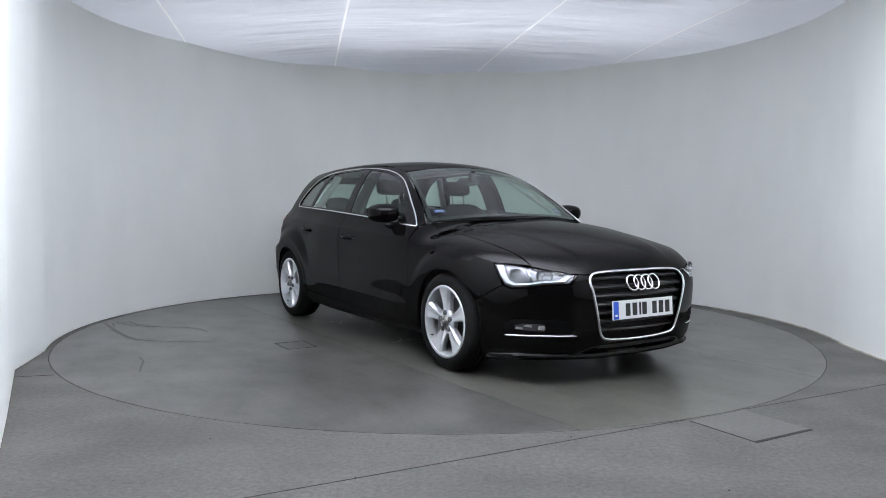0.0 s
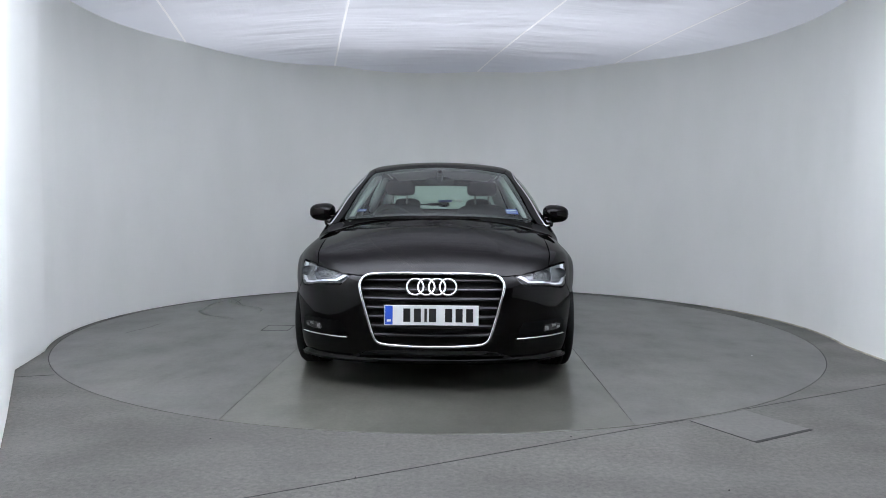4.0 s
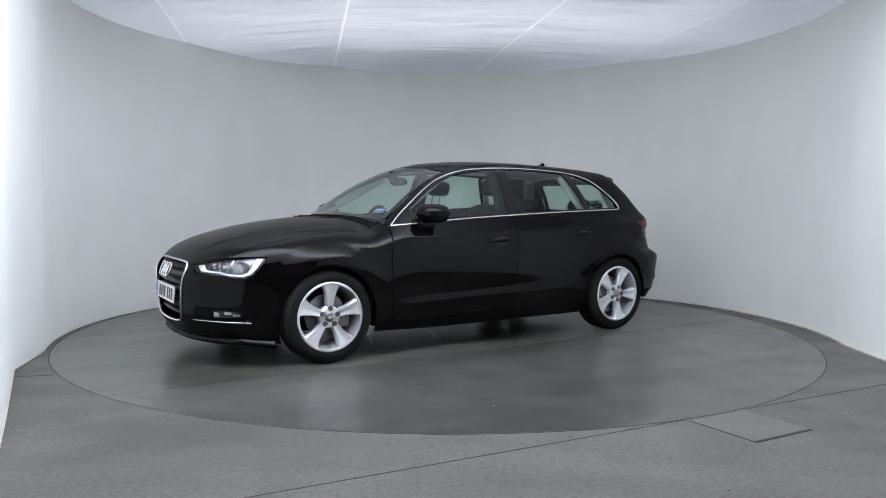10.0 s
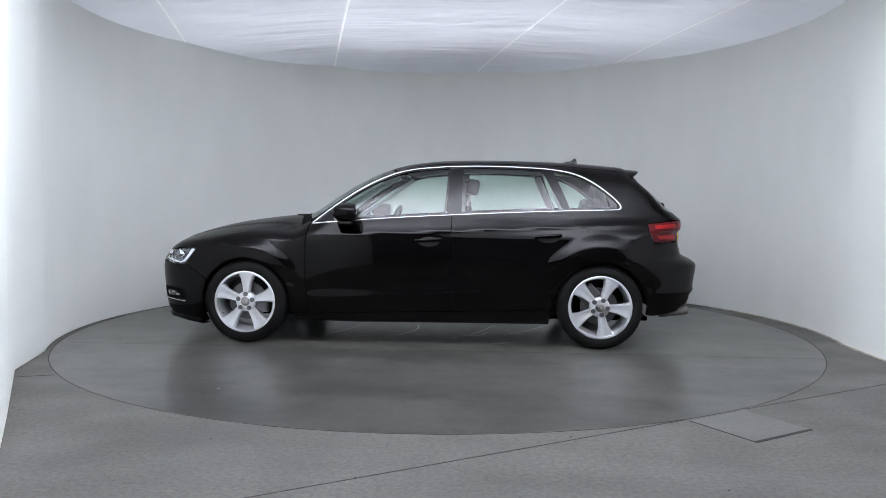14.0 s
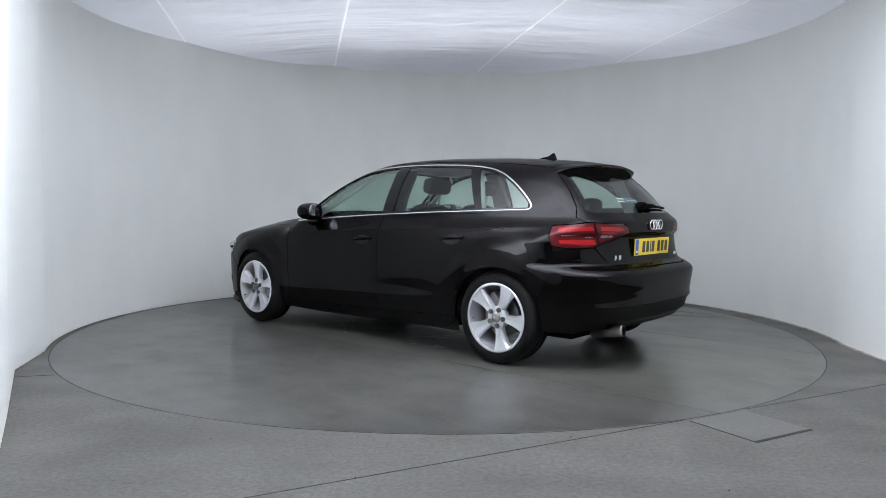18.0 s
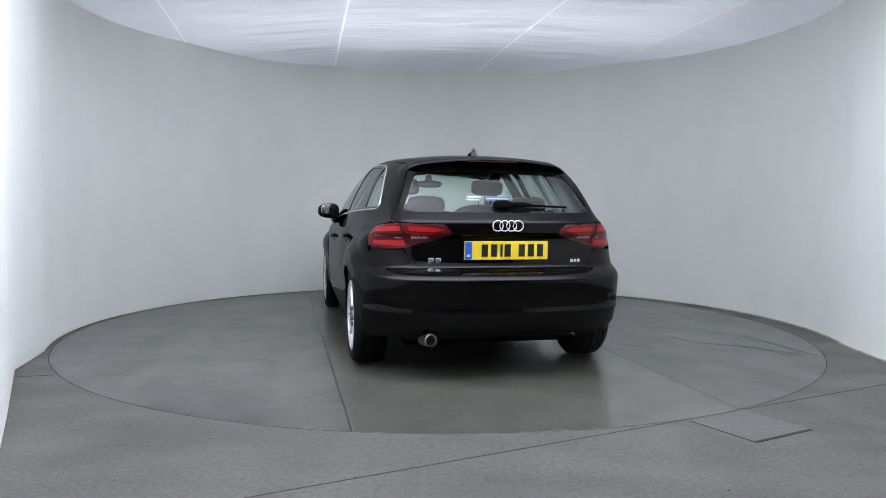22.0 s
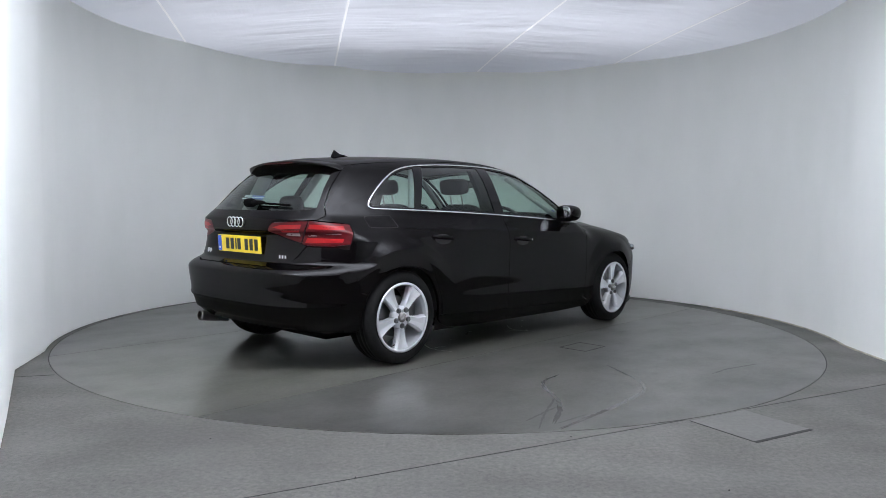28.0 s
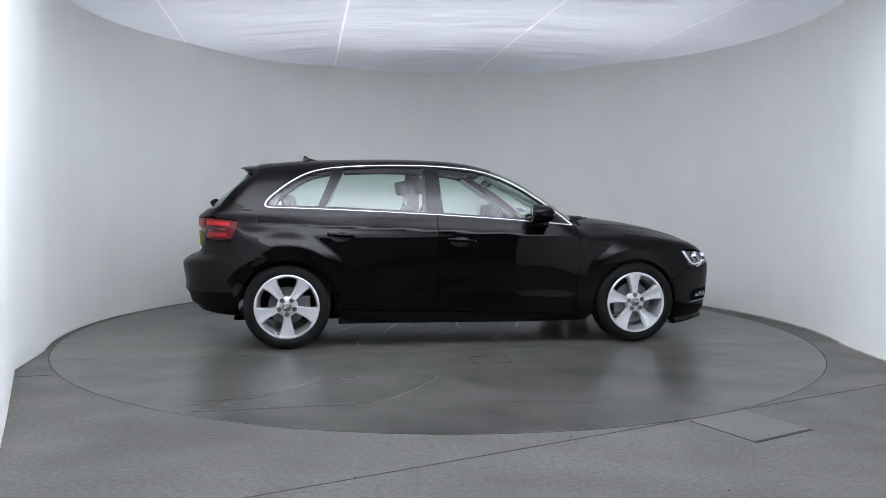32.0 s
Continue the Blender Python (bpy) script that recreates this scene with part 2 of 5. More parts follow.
def fill(outline, step, scale=(1, 1), holes=()):
    """Triangles over a flat outline (with holes), with a grid of points within."""
    from_outline = []
    edges = []
    for loop in (outline, *holes):
        b = len(from_outline)
        from_outline += [tuple(p) for p in loop]
        edges += [(b + i, b + (i + 1) % len(loop)) for i in range(len(loop))]
    o = np.array(outline)
    sx, sy = step / scale[0], step / scale[1]
    gx, gy = np.meshgrid(np.arange(o[:, 0].min(), o[:, 0].max(), sx), np.arange(o[:, 1].min(), o[:, 1].max(), sy))
    g = np.stack([gx.ravel(), gy.ravel()], -1) + np.array([sx, sy]) * 0.37
    keep = inside(o, g)
    for h in holes:
        keep &= ~inside(np.array(h), g)
    g = g[keep]
    allp = np.array(from_outline)
    if len(g):
        d = np.min(np.linalg.norm((g[:, None] - allp[None]) * np.array(scale), axis=2), axis=1)
        g = g[d > step * 0.45]
    pts = [Vector(p) for p in from_outline] + [Vector(p) for p in g]
    from mathutils.geometry import delaunay_2d_cdt
    v, _, f, _, _, _ = delaunay_2d_cdt(pts, edges, [], 0, 1e-6)
    v = np.array([tuple(q) for q in v])
    mid = np.array([v[list(t)].mean(0) for t in f])
    ok = inside(o, mid)
    for h in holes:
        ok &= ~inside(np.array(h), mid)
    return v, [t for t, k in zip(f, ok) if k]


def panel(name, outline, lift, mat, parent, step=0.03, depth=0.012, proud=0.0, mirror=True, holes=(), scale=(1, 1), label="", smooth_normals=True):
    """A skin panel: a flat outline lifted onto the car's skin, with its edges turned in. Returns the panel and its twin across the car."""
    k = np.array(scale, float)
    outline = densify([np.array(q) * k for q in outline], step)
    holes = [densify([np.array(q) * k for q in h], step) for h in holes]
    uv, tris = fill(outline, step, (1, 1), holes)
    p = lift(uv / k, -proud)
    nrm = normals(p)
    tris = [tuple(t) for t in tris]
    if tris:
        a, b, c = (p[[t[i] for t in tris]] for i in range(3))
        fn = np.cross(b - a, c - a)
        mean = nrm[[t[0] for t in tris]] + nrm[[t[1] for t in tris]] + nrm[[t[2] for t in tris]]
        flip = (fn * mean).sum(1) < 0
        tris = [t[::-1] if k else t for t, k in zip(tris, flip)]
    count = {}
    for t in tris:
        for i in range(3):
            e = (t[i], t[(i + 1) % 3])
            count[e] = 1
    rim = [e for e in count if (e[1], e[0]) not in count]
    verts = [tuple(q) for q in p]
    vn = [tuple(q) for q in nrm]
    faces = list(tris)
    k = len(verts)
    idx = {}
    for a, b in rim:
        for q in (a, b):
            if q not in idx:
                idx[q] = k
                k += 2
                verts += [verts[q], tuple(p[q] - nrm[q] * depth)]
                vn += [None, None]
    for a, b in rim:
        faces.append((idx[b], idx[a], idx[a] + 1, idx[b] + 1))
        e = p[b] - p[a]
        out = np.cross(e, nrm[a])
        out = out / (np.linalg.norm(out) + 1e-12)
        for q in (a, b):
            vn[idx[q]] = vn[idx[q] + 1] = tuple(out)
    made = []
    for s in ((1, -1) if mirror else (1,)):
        vs = [(x, y * s, z) for x, y, z in verts]
        fs = faces if s == 1 else [f[::-1] for f in faces]
        me = bpy.data.meshes.new(name)
        me.from_pydata(vs, [], fs)
        me.materials.append(mat)
        me.shade_smooth()
        if smooth_normals:
            me.normals_split_custom_set_from_vertices([(x, y * s, z) for x, y, z in vn])
        ob = new(name, me)
        ob.parent = parent
        if label:
            ob["label"] = label
        made.append(ob)
    return made if mirror else made[0]


# ---- the booth: round wall, floor, cloth ceiling ----
def wall_plan():
    """The wall's line on the floor, from the side wing beside the camera round the back to the other side."""
    pts = [(-1.56, -5.2), (-1.57, -4.4), (-1.58, -3.70), (-2.10, -2.72), (-2.62, -1.76)]
    for a in np.linspace(203, -14, 90):
        r = 3.09
        pts.append((0.10 + r * math.cos(math.radians(a)), -0.02 + 0.965 * r * math.sin(math.radians(a))))
    pts += [(3.08, -1.6), (2.95, -2.6), (2.75, -4.0), (2.63, -5.2)]
    return pts


def build_wall():
    pts = [Vector((*p, 0)) for p in wall_plan()]
    verts, faces = [], []
    zs = [0.006, 0.9, 1.8, 2.6, 3.3]
    n = len(pts)
    for side in (0, 0.12):
        for i, p in enumerate(pts):
            d = (pts[min(i + 1, n - 1)] - pts[max(i - 1, 0)]).normalized()
            o = Vector((-d.y, d.x, 0))
            q = p + o * side
            verts += [(q.x, q.y, z) for z in zs]
    k = len(zs)
    for i in range(n - 1):
        for j in range(k - 1):
            a, b = i * k + j, (i + 1) * k + j
            faces.append((b, a, a + 1, b + 1))
            faces.append((n * k + a, n * k + b, n * k + b + 1, n * k + a + 1))
    # foot, top and ends keep sharp edges
    def cap(loop):
        b = len(verts)
        verts.extend([verts[q] for q in loop])
        faces.append(tuple(range(b, b + 4)))
    for i in range(n - 1):
        cap((i * k, (i + 1) * k, n * k + (i + 1) * k, n * k + i * k))
        cap(((i + 1) * k + k - 1, i * k + k - 1, n * k + i * k + k - 1, n * k + (i + 1) * k + k - 1))
    for i in (0, n - 1):
        cap((i * k, n * k + i * k, n * k + i * k + k - 1, i * k + k - 1))
    tagged(link_mesh("wall_round", verts, faces, WALL), "smooth curved white-painted studio wall round the turntable", "wall", kind="structure")


build_wall()


def build_sealant():
    """A worn bead of sealant where the wall meets the floor beside the table."""
    pts = [Vector((x * 0.9972, y * 0.9972, 0.003)) for x, y in wall_plan()[-22:-1]]
    v, f = tube(pts, 0.0075, 6)
    tagged(link_mesh("wall_sealant", v, f, SEALANT), "stained beige sealant bead along the foot of the wall", "trim", kind="structure")


SEALANT = grain(material("stained_sealant", (0.4, 0.36, 0.29), 0.7), 14, (0.22, 0.20, 0.165), (0.52, 0.48, 0.40), 0.0)
build_sealant()


def build_hall():
    """Plain walls and roof that close the hall round the booth."""
    bm = bmesh.new()
    box(bm, -5.2, 5.2, -7.9, -7.8, 0, 4.2)
    part("wall_south", bm, HALL, None)["kind"] = "structure"
    bm = bmesh.new()
    box(bm, -5.2, 5.2, 4.4, 4.5, 0, 4.2)
    part("wall_north", bm, HALL, None)["kind"] = "structure"
    for s, nm in ((-1, "wall_west"), (1, "wall_east")):
        bm = bmesh.new()
        box(bm, *sorted((s * 5.2, s * 5.3)), -7.8, 4.4, 0, 4.2)
        part(nm, bm, HALL, None)["kind"] = "structure"
    bm = bmesh.new()
    box(bm, -5.2, 5.2, -7.9, 4.5, 4.2, 4.3)
    part("ceiling_hall", bm, HALL, None)["kind"] = "structure"


build_hall()
TABLE_R = 2.952


def build_floor():
    verts, faces = [], []
    n = 160
    for i in range(n):
        a = 2 * math.pi * i / n
        c, s = math.cos(a), math.sin(a)
        k = 1 / max(abs(c) / 5.2, abs(s) / 9.0)
        for r in (TABLE_R + 0.008, 3.6, k):
            verts.append((r * c, r * s, 0))
        verts.append(((TABLE_R + 0.008) * c, (TABLE_R + 0.008) * s, -0.08))
    for i in range(n):
        j = (i + 1) % n
        for q in (0, 1):
            faces.append((i * 4 + q, i * 4 + q + 1, j * 4 + q + 1, j * 4 + q))
        faces.append((i * 4 + 3, i * 4, j * 4, j * 4 + 3))
    ob = tagged(link_mesh("floor", verts, faces, CONCRETE, smooth=False), "rough grey concrete floor round the turntable", "floor", kind="structure")
    # a dark ring laid in the open joint round the table, for its shade
    ring = [((TABLE_R + d) * math.cos(2 * math.pi * i / n), (TABLE_R + d) * math.sin(2 * math.pi * i / n), -0.0025) for i in range(n) for d in (0.0008, 0.0078)]
    tagged(link_mesh("floor_gap", ring, [(2 * i, 2 * i + 1, (2 * i + 3) % (2 * n), (2 * i + 2) % (2 * n)) for i in range(n)], DARK, smooth=False), "dark ring standing in for the shade in the open joint round the turntable", "joint", kind="structure")
    return ob


build_floor()


SEAMS = (-4.1, -2.36, -0.78, 1.0, 2.44, 4.2)


def cloth_height(x, y):
    """The cloth's height: widths of cloth that sag a little between their seams, drawn into long folds across."""
    u = x + 0.19 * y
    k = max(i for i in range(len(SEAMS) - 1) if SEAMS[i] <= u or i == 0)
    g = min(1, max(0, (u - SEAMS[k]) / (SEAMS[k + 1] - SEAMS[k])))
    bow = y - 0.10 * (u - 0.1) ** 2 + 0.12 * math.sin(math.pi * g) + 0.5 * k
    z = 2.735 - 0.030 * math.sin(math.pi * g) - 0.045 * min(1.0, max(0.0, (math.hypot(x - 0.1, y) - 1.2) / 1.9)) ** 2
    grow = math.sin(math.pi * g) ** 0.4 * min(1.0, max(0.0, (3.02 - math.hypot(x - 0.1, y)) / 0.5))
    for f, amp, seed in ((2.3, 0.020, 3), (6.0, 0.017, 9), (13.0, 0.014, 15), (27.0, 0.009, 21)):
        w = noise.noise(Vector((bow * f * 0.6, u * 0.55 + k * 3.1, seed + k)))
        z += amp * (abs(w) * 2 - 0.5) * grow
    return z


def build_cloth():
    rows = [-5.35 + 0.25 * i for i in range(19)] + [-0.6 + 0.0125 * i for i in range(318)]
    cols = []
    for a, b in zip(SEAMS, SEAMS[1:]):
        cols += list(np.linspace(a + 0.0075, b - 0.0075, 40))
    verts = [(u - 0.19 * y, y, cloth_height(u - 0.19 * y, y)) for y in rows for u in cols]
    n = len(cols)
    faces = [(i * n + j, i * n + j + 1, (i + 1) * n + j + 1, (i + 1) * n + j) for i in range(len(rows) - 1) for j in range(n - 1) if j % 40 != 39]
    cloth = tagged(link_mesh("ceiling_cloth", verts, faces, CLOTH), "creased white cloth stretched as a glowing ceiling", "ceiling", kind="structure")
    for u in SEAMS[1:-1]:
        verts = []
        for y in rows:
            z = cloth_height(u - 0.19 * y, y)
            verts += [(u - 0.011 - 0.19 * y, y, z - 0.003), (u - 0.19 * y, y, z - 0.006), (u + 0.011 - 0.19 * y, y, z - 0.003)]
        link_mesh("cloth_seam", verts, [(3 * i + q, 3 * i + 3 + q, 3 * i + 4 + q, 3 * i + 1 + q) for i in range(len(rows) - 1) for q in (0, 1)], SEAM_CLOTH, cloth, True, "thin bright seam between two widths of cloth")


build_cloth()


def chord_slab(name, y0, y1, mat, parent, label=""):
    """A slice of the disc between two straight seams."""
    r = TABLE_R
    a0, a1 = math.asin(max(-1, min(1, y0 / r))), math.asin(max(-1, min(1, y1 / r)))
    n = 48
    loop = [(r * math.cos(a0 + (a1 - a0) * i / n), r * math.sin(a0 + (a1 - a0) * i / n)) for i in range(n + 1)]
    loop += [(-x, y) for x, y in loop[::-1]]
    loop = [p for i, p in enumerate(loop) if math.dist(p, loop[i - 1]) > 1e-4]
    k = len(loop)
    cx, cy = 0, (y0 + y1) / 2
    verts = [(cx + (x - cx) * f, cy + (y - cy) * f, z) for f, z in ((1, -0.08), (1, -0.002), (0.9993, 0.0)) for x, y in loop]
    faces = [(q * k + i, q * k + (i + 1) % k, q * k + k + (i + 1) % k, q * k + k + i) for q in (0, 1) for i in range(k)]
    faces.append(tuple(2 * k + i for i in range(k)))
    return link_mesh(name, verts, faces, mat, parent, smooth=False, label=label)


def stroke(pts, w, z, seed):
    """A thin uneven patch along a line on the table."""
    rnd = random.Random(seed)
    pts = densify(rounded(pts, 2, False), 0.02, False)
    verts, faces = [], []
    n = len(pts)
    for i, p in enumerate(pts):
        d = pts[min(i + 1, n - 1)] - pts[max(i - 1, 0)]
        d = d / (np.linalg.norm(d) + 1e-9)
        k = math.sin(math.pi * (i + 0.5) / n) ** 0.5
        l, r = w * k * rnd.uniform(0.2, 1), w * k * rnd.uniform(0.2, 1)
        verts += [(p[0] - d[1] * l, p[1] + d[0] * l, z), (p[0] + d[1] * r, p[1] - d[0] * r, z)]
    faces = [(2 * i, 2 * i + 1, 2 * i + 3, 2 * i + 2) for i in range(n - 1)]
    return verts, faces


def build_table():
    table = tagged(new("turntable"), "smooth grey-painted round turntable set flush in the floor", "turntable")
    chord_slab("side_plate", -TABLE_R, -1.008, TABLE, table)
    chord_slab("centre_plate", -1.005, 1.005, TABLE_LIGHT, table, "paler worn middle plate of the turntable")
    chord_slab("side_plate", 1.008, TABLE_R, TABLE, table)
    # a small square hatch, seen as fine lines
    x0, x1, y0, y1 = 0.0, 0.265, -1.465, -1.245
    for a, b in (((x0, y0), (x1, y0)), ((x1, y0), (x1, y1)), ((x1, y1), (x0, y1)), ((x0, y1), (x0, y0))):
        bm = bmesh.new()
        w = 0.0025
        box(bm, min(a[0], b[0]) - w, max(a[0], b[0]) + w, min(a[1], b[1]) - w, max(a[1], b[1]) + w, 0.0, 0.0015)
        part("hatch_joint", bm, DARK, table)
    scuffs = [[(-0.30, -1.82), (-0.62, -2.32), (-1.10, -2.38), (-1.68, -2.395)], [(-0.75, -1.75), (-1.02, -1.79), (-1.26, -2.14), (-1.62, -2.33)],
              [(0.91, 0.51), (0.75, 0.2), (0.66, -0.07)], [(-0.15, 0.51), (-0.33, 0.28), (-0.49, -0.20)], [(-0.55, 0.32), (-0.75, 0.1), (-0.96, -0.25)],
              [(0.3, 0.42), (0.15, 0.12), (0.2, -0.15)], [(-0.2, 0.30), (-0.35, 0.42), (-0.42, 0.2)], [(0.5, -0.35), (0.35, -0.5), (0.42, -0.7)], [(-0.6, -0.4), (-0.75, -0.62), (-0.7, -0.8)]]
    rnd = random.Random(5)
    for i in range(26):
        x, y, a = rnd.uniform(-1.0, 1.0), rnd.uniform(-0.72, 0.72), rnd.uniform(-0.5, 0.9)
        k = rnd.uniform(0.04, 0.16)
        scuffs.append([(x, y), (x + k * 0.5 * math.cos(a + 0.4), y + k * 0.5 * math.sin(a + 0.4)), (x + k * math.cos(a), y + k * math.sin(a))])
    for i, s in enumerate(scuffs):
        for q in range(2 if i < 2 else 1):
            d = np.array([rnd.uniform(-0.012, 0.012), rnd.uniform(-0.012, 0.012)]) * (i < 2)
            v, f = stroke([np.array(c) + d * (0.4 + 0.3 * k) for k, c in enumerate(s)], 0.017 if i < 2 else 0.009, 0.0012 + 0.0003 * q, i * 7 + q)
            link_mesh("water_mark", v, f, SCUFF if i < 2 else SCUFF_GLEAM, table, False, "water mark, the pale ones with a wet gleam put into the colour")
    smears = [[(-1.19, -2.03), (-1.54, -2.2), (-1.75, -2.32)], [(-1.37, -2.16), (-1.69, -2.20)], [(-1.37, -2.35), (-1.62, -2.33)], [(0.12, -2.42), (0.46, -2.51)], [(-0.05, -2.42), (0.2, -2.43)]]
    for i, s in enumerate(smears):
        v, f = stroke(s, 0.011, 0.0012, 40 + i)
        link_mesh("tyre_smear", v, f, SMEAR, table, False, "dark smear")
    v, f = stroke([(1.073, 2.235), (1.085, 2.243)], 0.006, 0.0015, 70)
    link_mesh("paint_chip", v, f, DRL, table, False, "white paint chip")
    return table


turntable = build_table()


def floor_strip(name, a, b, w, mat, z=0.0015):
    a, b = Vector((*a, 0)), Vector((*b, 0))
    d = (b - a).normalized()
    n = Vector((-d.y, d.x, 0)) * w / 2
    bm = bmesh.new()
    vs = [bm.verts.new(p + Vector((0, 0, h))) for h in (-0.003, z) for p in (a - n, b - n, b + n, a + n)]
    for q in ((0, 1, 5, 4), (1, 2, 6, 5), (2, 3, 7, 6), (3, 0, 4, 7), (4, 5, 6, 7)):
        bm.faces.new([vs[i] for i in q])
    return part(name, bm, mat, None)


def build_floor_details():
    # a saw cut across the floor that passes the table
    for a, b in (((-1.05, -3.905), (1.235, -2.695)), ((1.61, -2.495), (3.05, -1.73))):
        tagged(floor_strip("floor_joint", a, b, 0.0042, DARK), "fine dark saw cut in the concrete", "joint", kind="structure")
    tagged(floor_strip("floor_joint", (-2.62, -1.95), (-2.32, -1.86), 0.004, DARK), "fine dark crack in the concrete", "joint", kind="structure")
    # cover plate beside the table with an open slot
    cov = tagged(new("floor_cover"), "pale smooth access cover set flush in the concrete", "floor cover")
    quad = [(1.25, -2.712), (1.437, -3.035), (1.785, -2.838), (1.60, -2.512)]
    c = (sum(p[0] for p in quad) / 4, sum(p[1] for p in quad) / 4)
    bm = bmesh.new()
    low = [bm.verts.new((x, y, -0.01)) for x, y in quad]
    top = [bm.verts.new((c[0] + (x - c[0]) * .996, c[1] + (y - c[1]) * .996, 0.0012)) for x, y in quad]
    for i in range(4):
        bm.faces.new((low[i], low[(i + 1) % 4], top[(i + 1) % 4], top[i]))
    bm.faces.new(top)
    part("cover_plate", bm, COVER, cov)
    for (a, b), w in (((quad[0], quad[1]), 0.004), ((quad[1], quad[2]), 0.019)):
        s = floor_strip("slot", a, b, w, DARK, 0.0022)
        s.parent = cov
    for i, (x, y) in enumerate(((-1.0, -3.05), (0.62, -2.98), (2.2, -3.3), (-0.3, -3.5), (1.1, -3.6))):
        bm = bmesh.new()
        bmesh.ops.create_icosphere(bm, subdivisions=1, radius=0.0035, matrix=pose(x, y, 0.002))
        tagged(part("grit", bm, DARK, None), "tiny dark speck of grit on the concrete", "grit", group="grit on the floor")


build_floor_details()
# ---- the car's outer skin, as smooth functions of its own axes (x forward, y left, z up) ----
def pchip(xs, ys, soft=0.0):
    """A smooth curve through knots, with no overshoot; soft: the width over which its bends are eased."""
    xs, ys = np.array(xs, float), np.array(ys, float)
    if xs[0] > xs[-1]:
        xs, ys = xs[::-1], ys[::-1]
    h, d = np.diff(xs), np.diff(ys) / np.diff(xs)
    m = np.zeros(len(xs))
    for i in range(1, len(xs) - 1):
        if d[i - 1] * d[i] > 0:
            w1, w2 = 2 * h[i] + h[i - 1], h[i] + 2 * h[i - 1]
            m[i] = (w1 + w2) / (w1 / d[i - 1] + w2 / d[i])
    m[0], m[-1] = d[0], d[-1]
    n = 4001
    gx = np.linspace(xs[0], xs[-1], n)
    i = np.clip(np.searchsorted(xs, gx) - 1, 0, len(h) - 1)
    t = (gx - xs[i]) / h[i]
    gy = ((1 + 2 * t) * (1 - t) ** 2 * ys[i] + t * (1 - t) ** 2 * h[i] * m[i]
          + t * t * (3 - 2 * t) * ys[i + 1] + t * t * (t - 1) * h[i] * m[i + 1])
    if soft:
        step = gx[1] - gx[0]
        k = int(3 * soft / step) + 1
        w = np.exp(-0.5 * (np.arange(-k, k + 1) * step / soft) ** 2)
        ends = np.concatenate([gy[0] + (np.arange(-k, 0)) * step * m[0], gy, gy[-1] + np.arange(1, k + 1) * step * m[-1]])
        gy = np.convolve(ends, w / w.sum(), "valid")

    def f(x):
        return np.interp(x, gx, gy)
    return f


def smax(a, b, k):
    return np.maximum(a, b) + k * 0.25 * np.maximum(1 - np.abs(a - b) / k, 0) ** 2


# centre line from the bonnet's lip to the roof's end
TOP = pchip([2.22, 2.13, 2.06, 1.93, 1.75, 1.52, 1.24, 1.05, 0.97, 0.771, 0.583, 0.43, 0.299, 0.109, -0.179, -0.469, -0.86, -1.156, -1.405, -1.70, -2.3],
            [0.50, 0.665, 0.727, 0.792, 0.850, 0.900, 0.938, 0.957, 0.975, 1.099, 1.217, 1.296, 1.345, 1.388, 1.412, 1.417, 1.409, 1.397, 1.377, 1.344, 1.25], 0.035)
CROWN = pchip([2.2, 1.6, 1.15, 0.95, 0.35, 0.0, -0.4, -1.6, -2.2], [0.10, 0.14, 0.14, 0.22, 0.24, 0.15, 0.12, 0.14, 0.14], 0.08)
KTOP = pchip([2.2, 1.3, 0.9, 0.2, -1.5], [0.115, 0.115, 0.07, 0.08, 0.10], 0.08)
# half width by height, mid car
SIDE = pchip([0.10, 0.18, 0.25, 0.33, 0.45, 0.62, 0.78, 0.90, 0.98, 1.05, 1.15, 1.25, 1.35, 1.45],
             [0.800, 0.838, 0.858, 0.870, 0.876, 0.886, 0.887, 0.838, 0.790, 0.762, 0.715, 0.660, 0.597, 0.53], 0.022)
LOWPLAN = pchip([2.3, 1.9, 1.5, 1.2, 0.6, -0.5, -1.2, -1.6, -2.0, -2.3], [-0.07, -0.05, -0.016, -0.012, -0.004, -0.002, -0.014, -0.03, -0.07, -0.13], 0.08)
HIGHPLAN = pchip([1.2, 0.85, 0.3, -0.3, -0.8, -1.2, -1.5, -1.9, -2.2], [-0.03, -0.008, 0.008, 0.008, -0.005, -0.033, -0.070, -0.145, -0.22], 0.08)
# bumper profiles: how far the nose and the tail reach at each height, on the centre line
NOSE = pchip([0.10, 0.17, 0.22, 0.30, 0.45, 0.55, 0.61, 0.66, 0.72, 0.80, 1.0], [1.98, 2.09, 2.138, 2.156, 2.172, 2.177, 2.166, 2.142, 2.10, 2.03, 1.9], 0.012)
TAIL = pchip([0.12, 0.20, 0.27, 0.300, 0.318, 0.36, 0.395, 0.418, 0.44, 0.50, 0.57, 0.606, 0.632, 0.655, 0.682, 0.76, 0.852, 0.876, 0.94, 0.98, 1.03, 1.15, 1.28, 1.36, 1.5],
             [-1.90, -1.965, -2.01, -2.036, -2.066, -2.080, -2.092, -2.113, -2.107, -2.113, -2.124, -2.127, -2.108, -2.066, -2.010, -1.993, -1.990, -2.018, -2.022, -1.985, -1.925, -1.80, -1.655, -1.60, -1.55], 0.005)


# rise of a wheel flare from its crisp outer edge inwards
FLARE = pchip([-0.5, -0.05, 0.05, 0.5, 0.9, 1.1, 4.0], [0.0, 0.0, 0.05, 0.53, 0.94, 1.0, 1.0], 0.035)


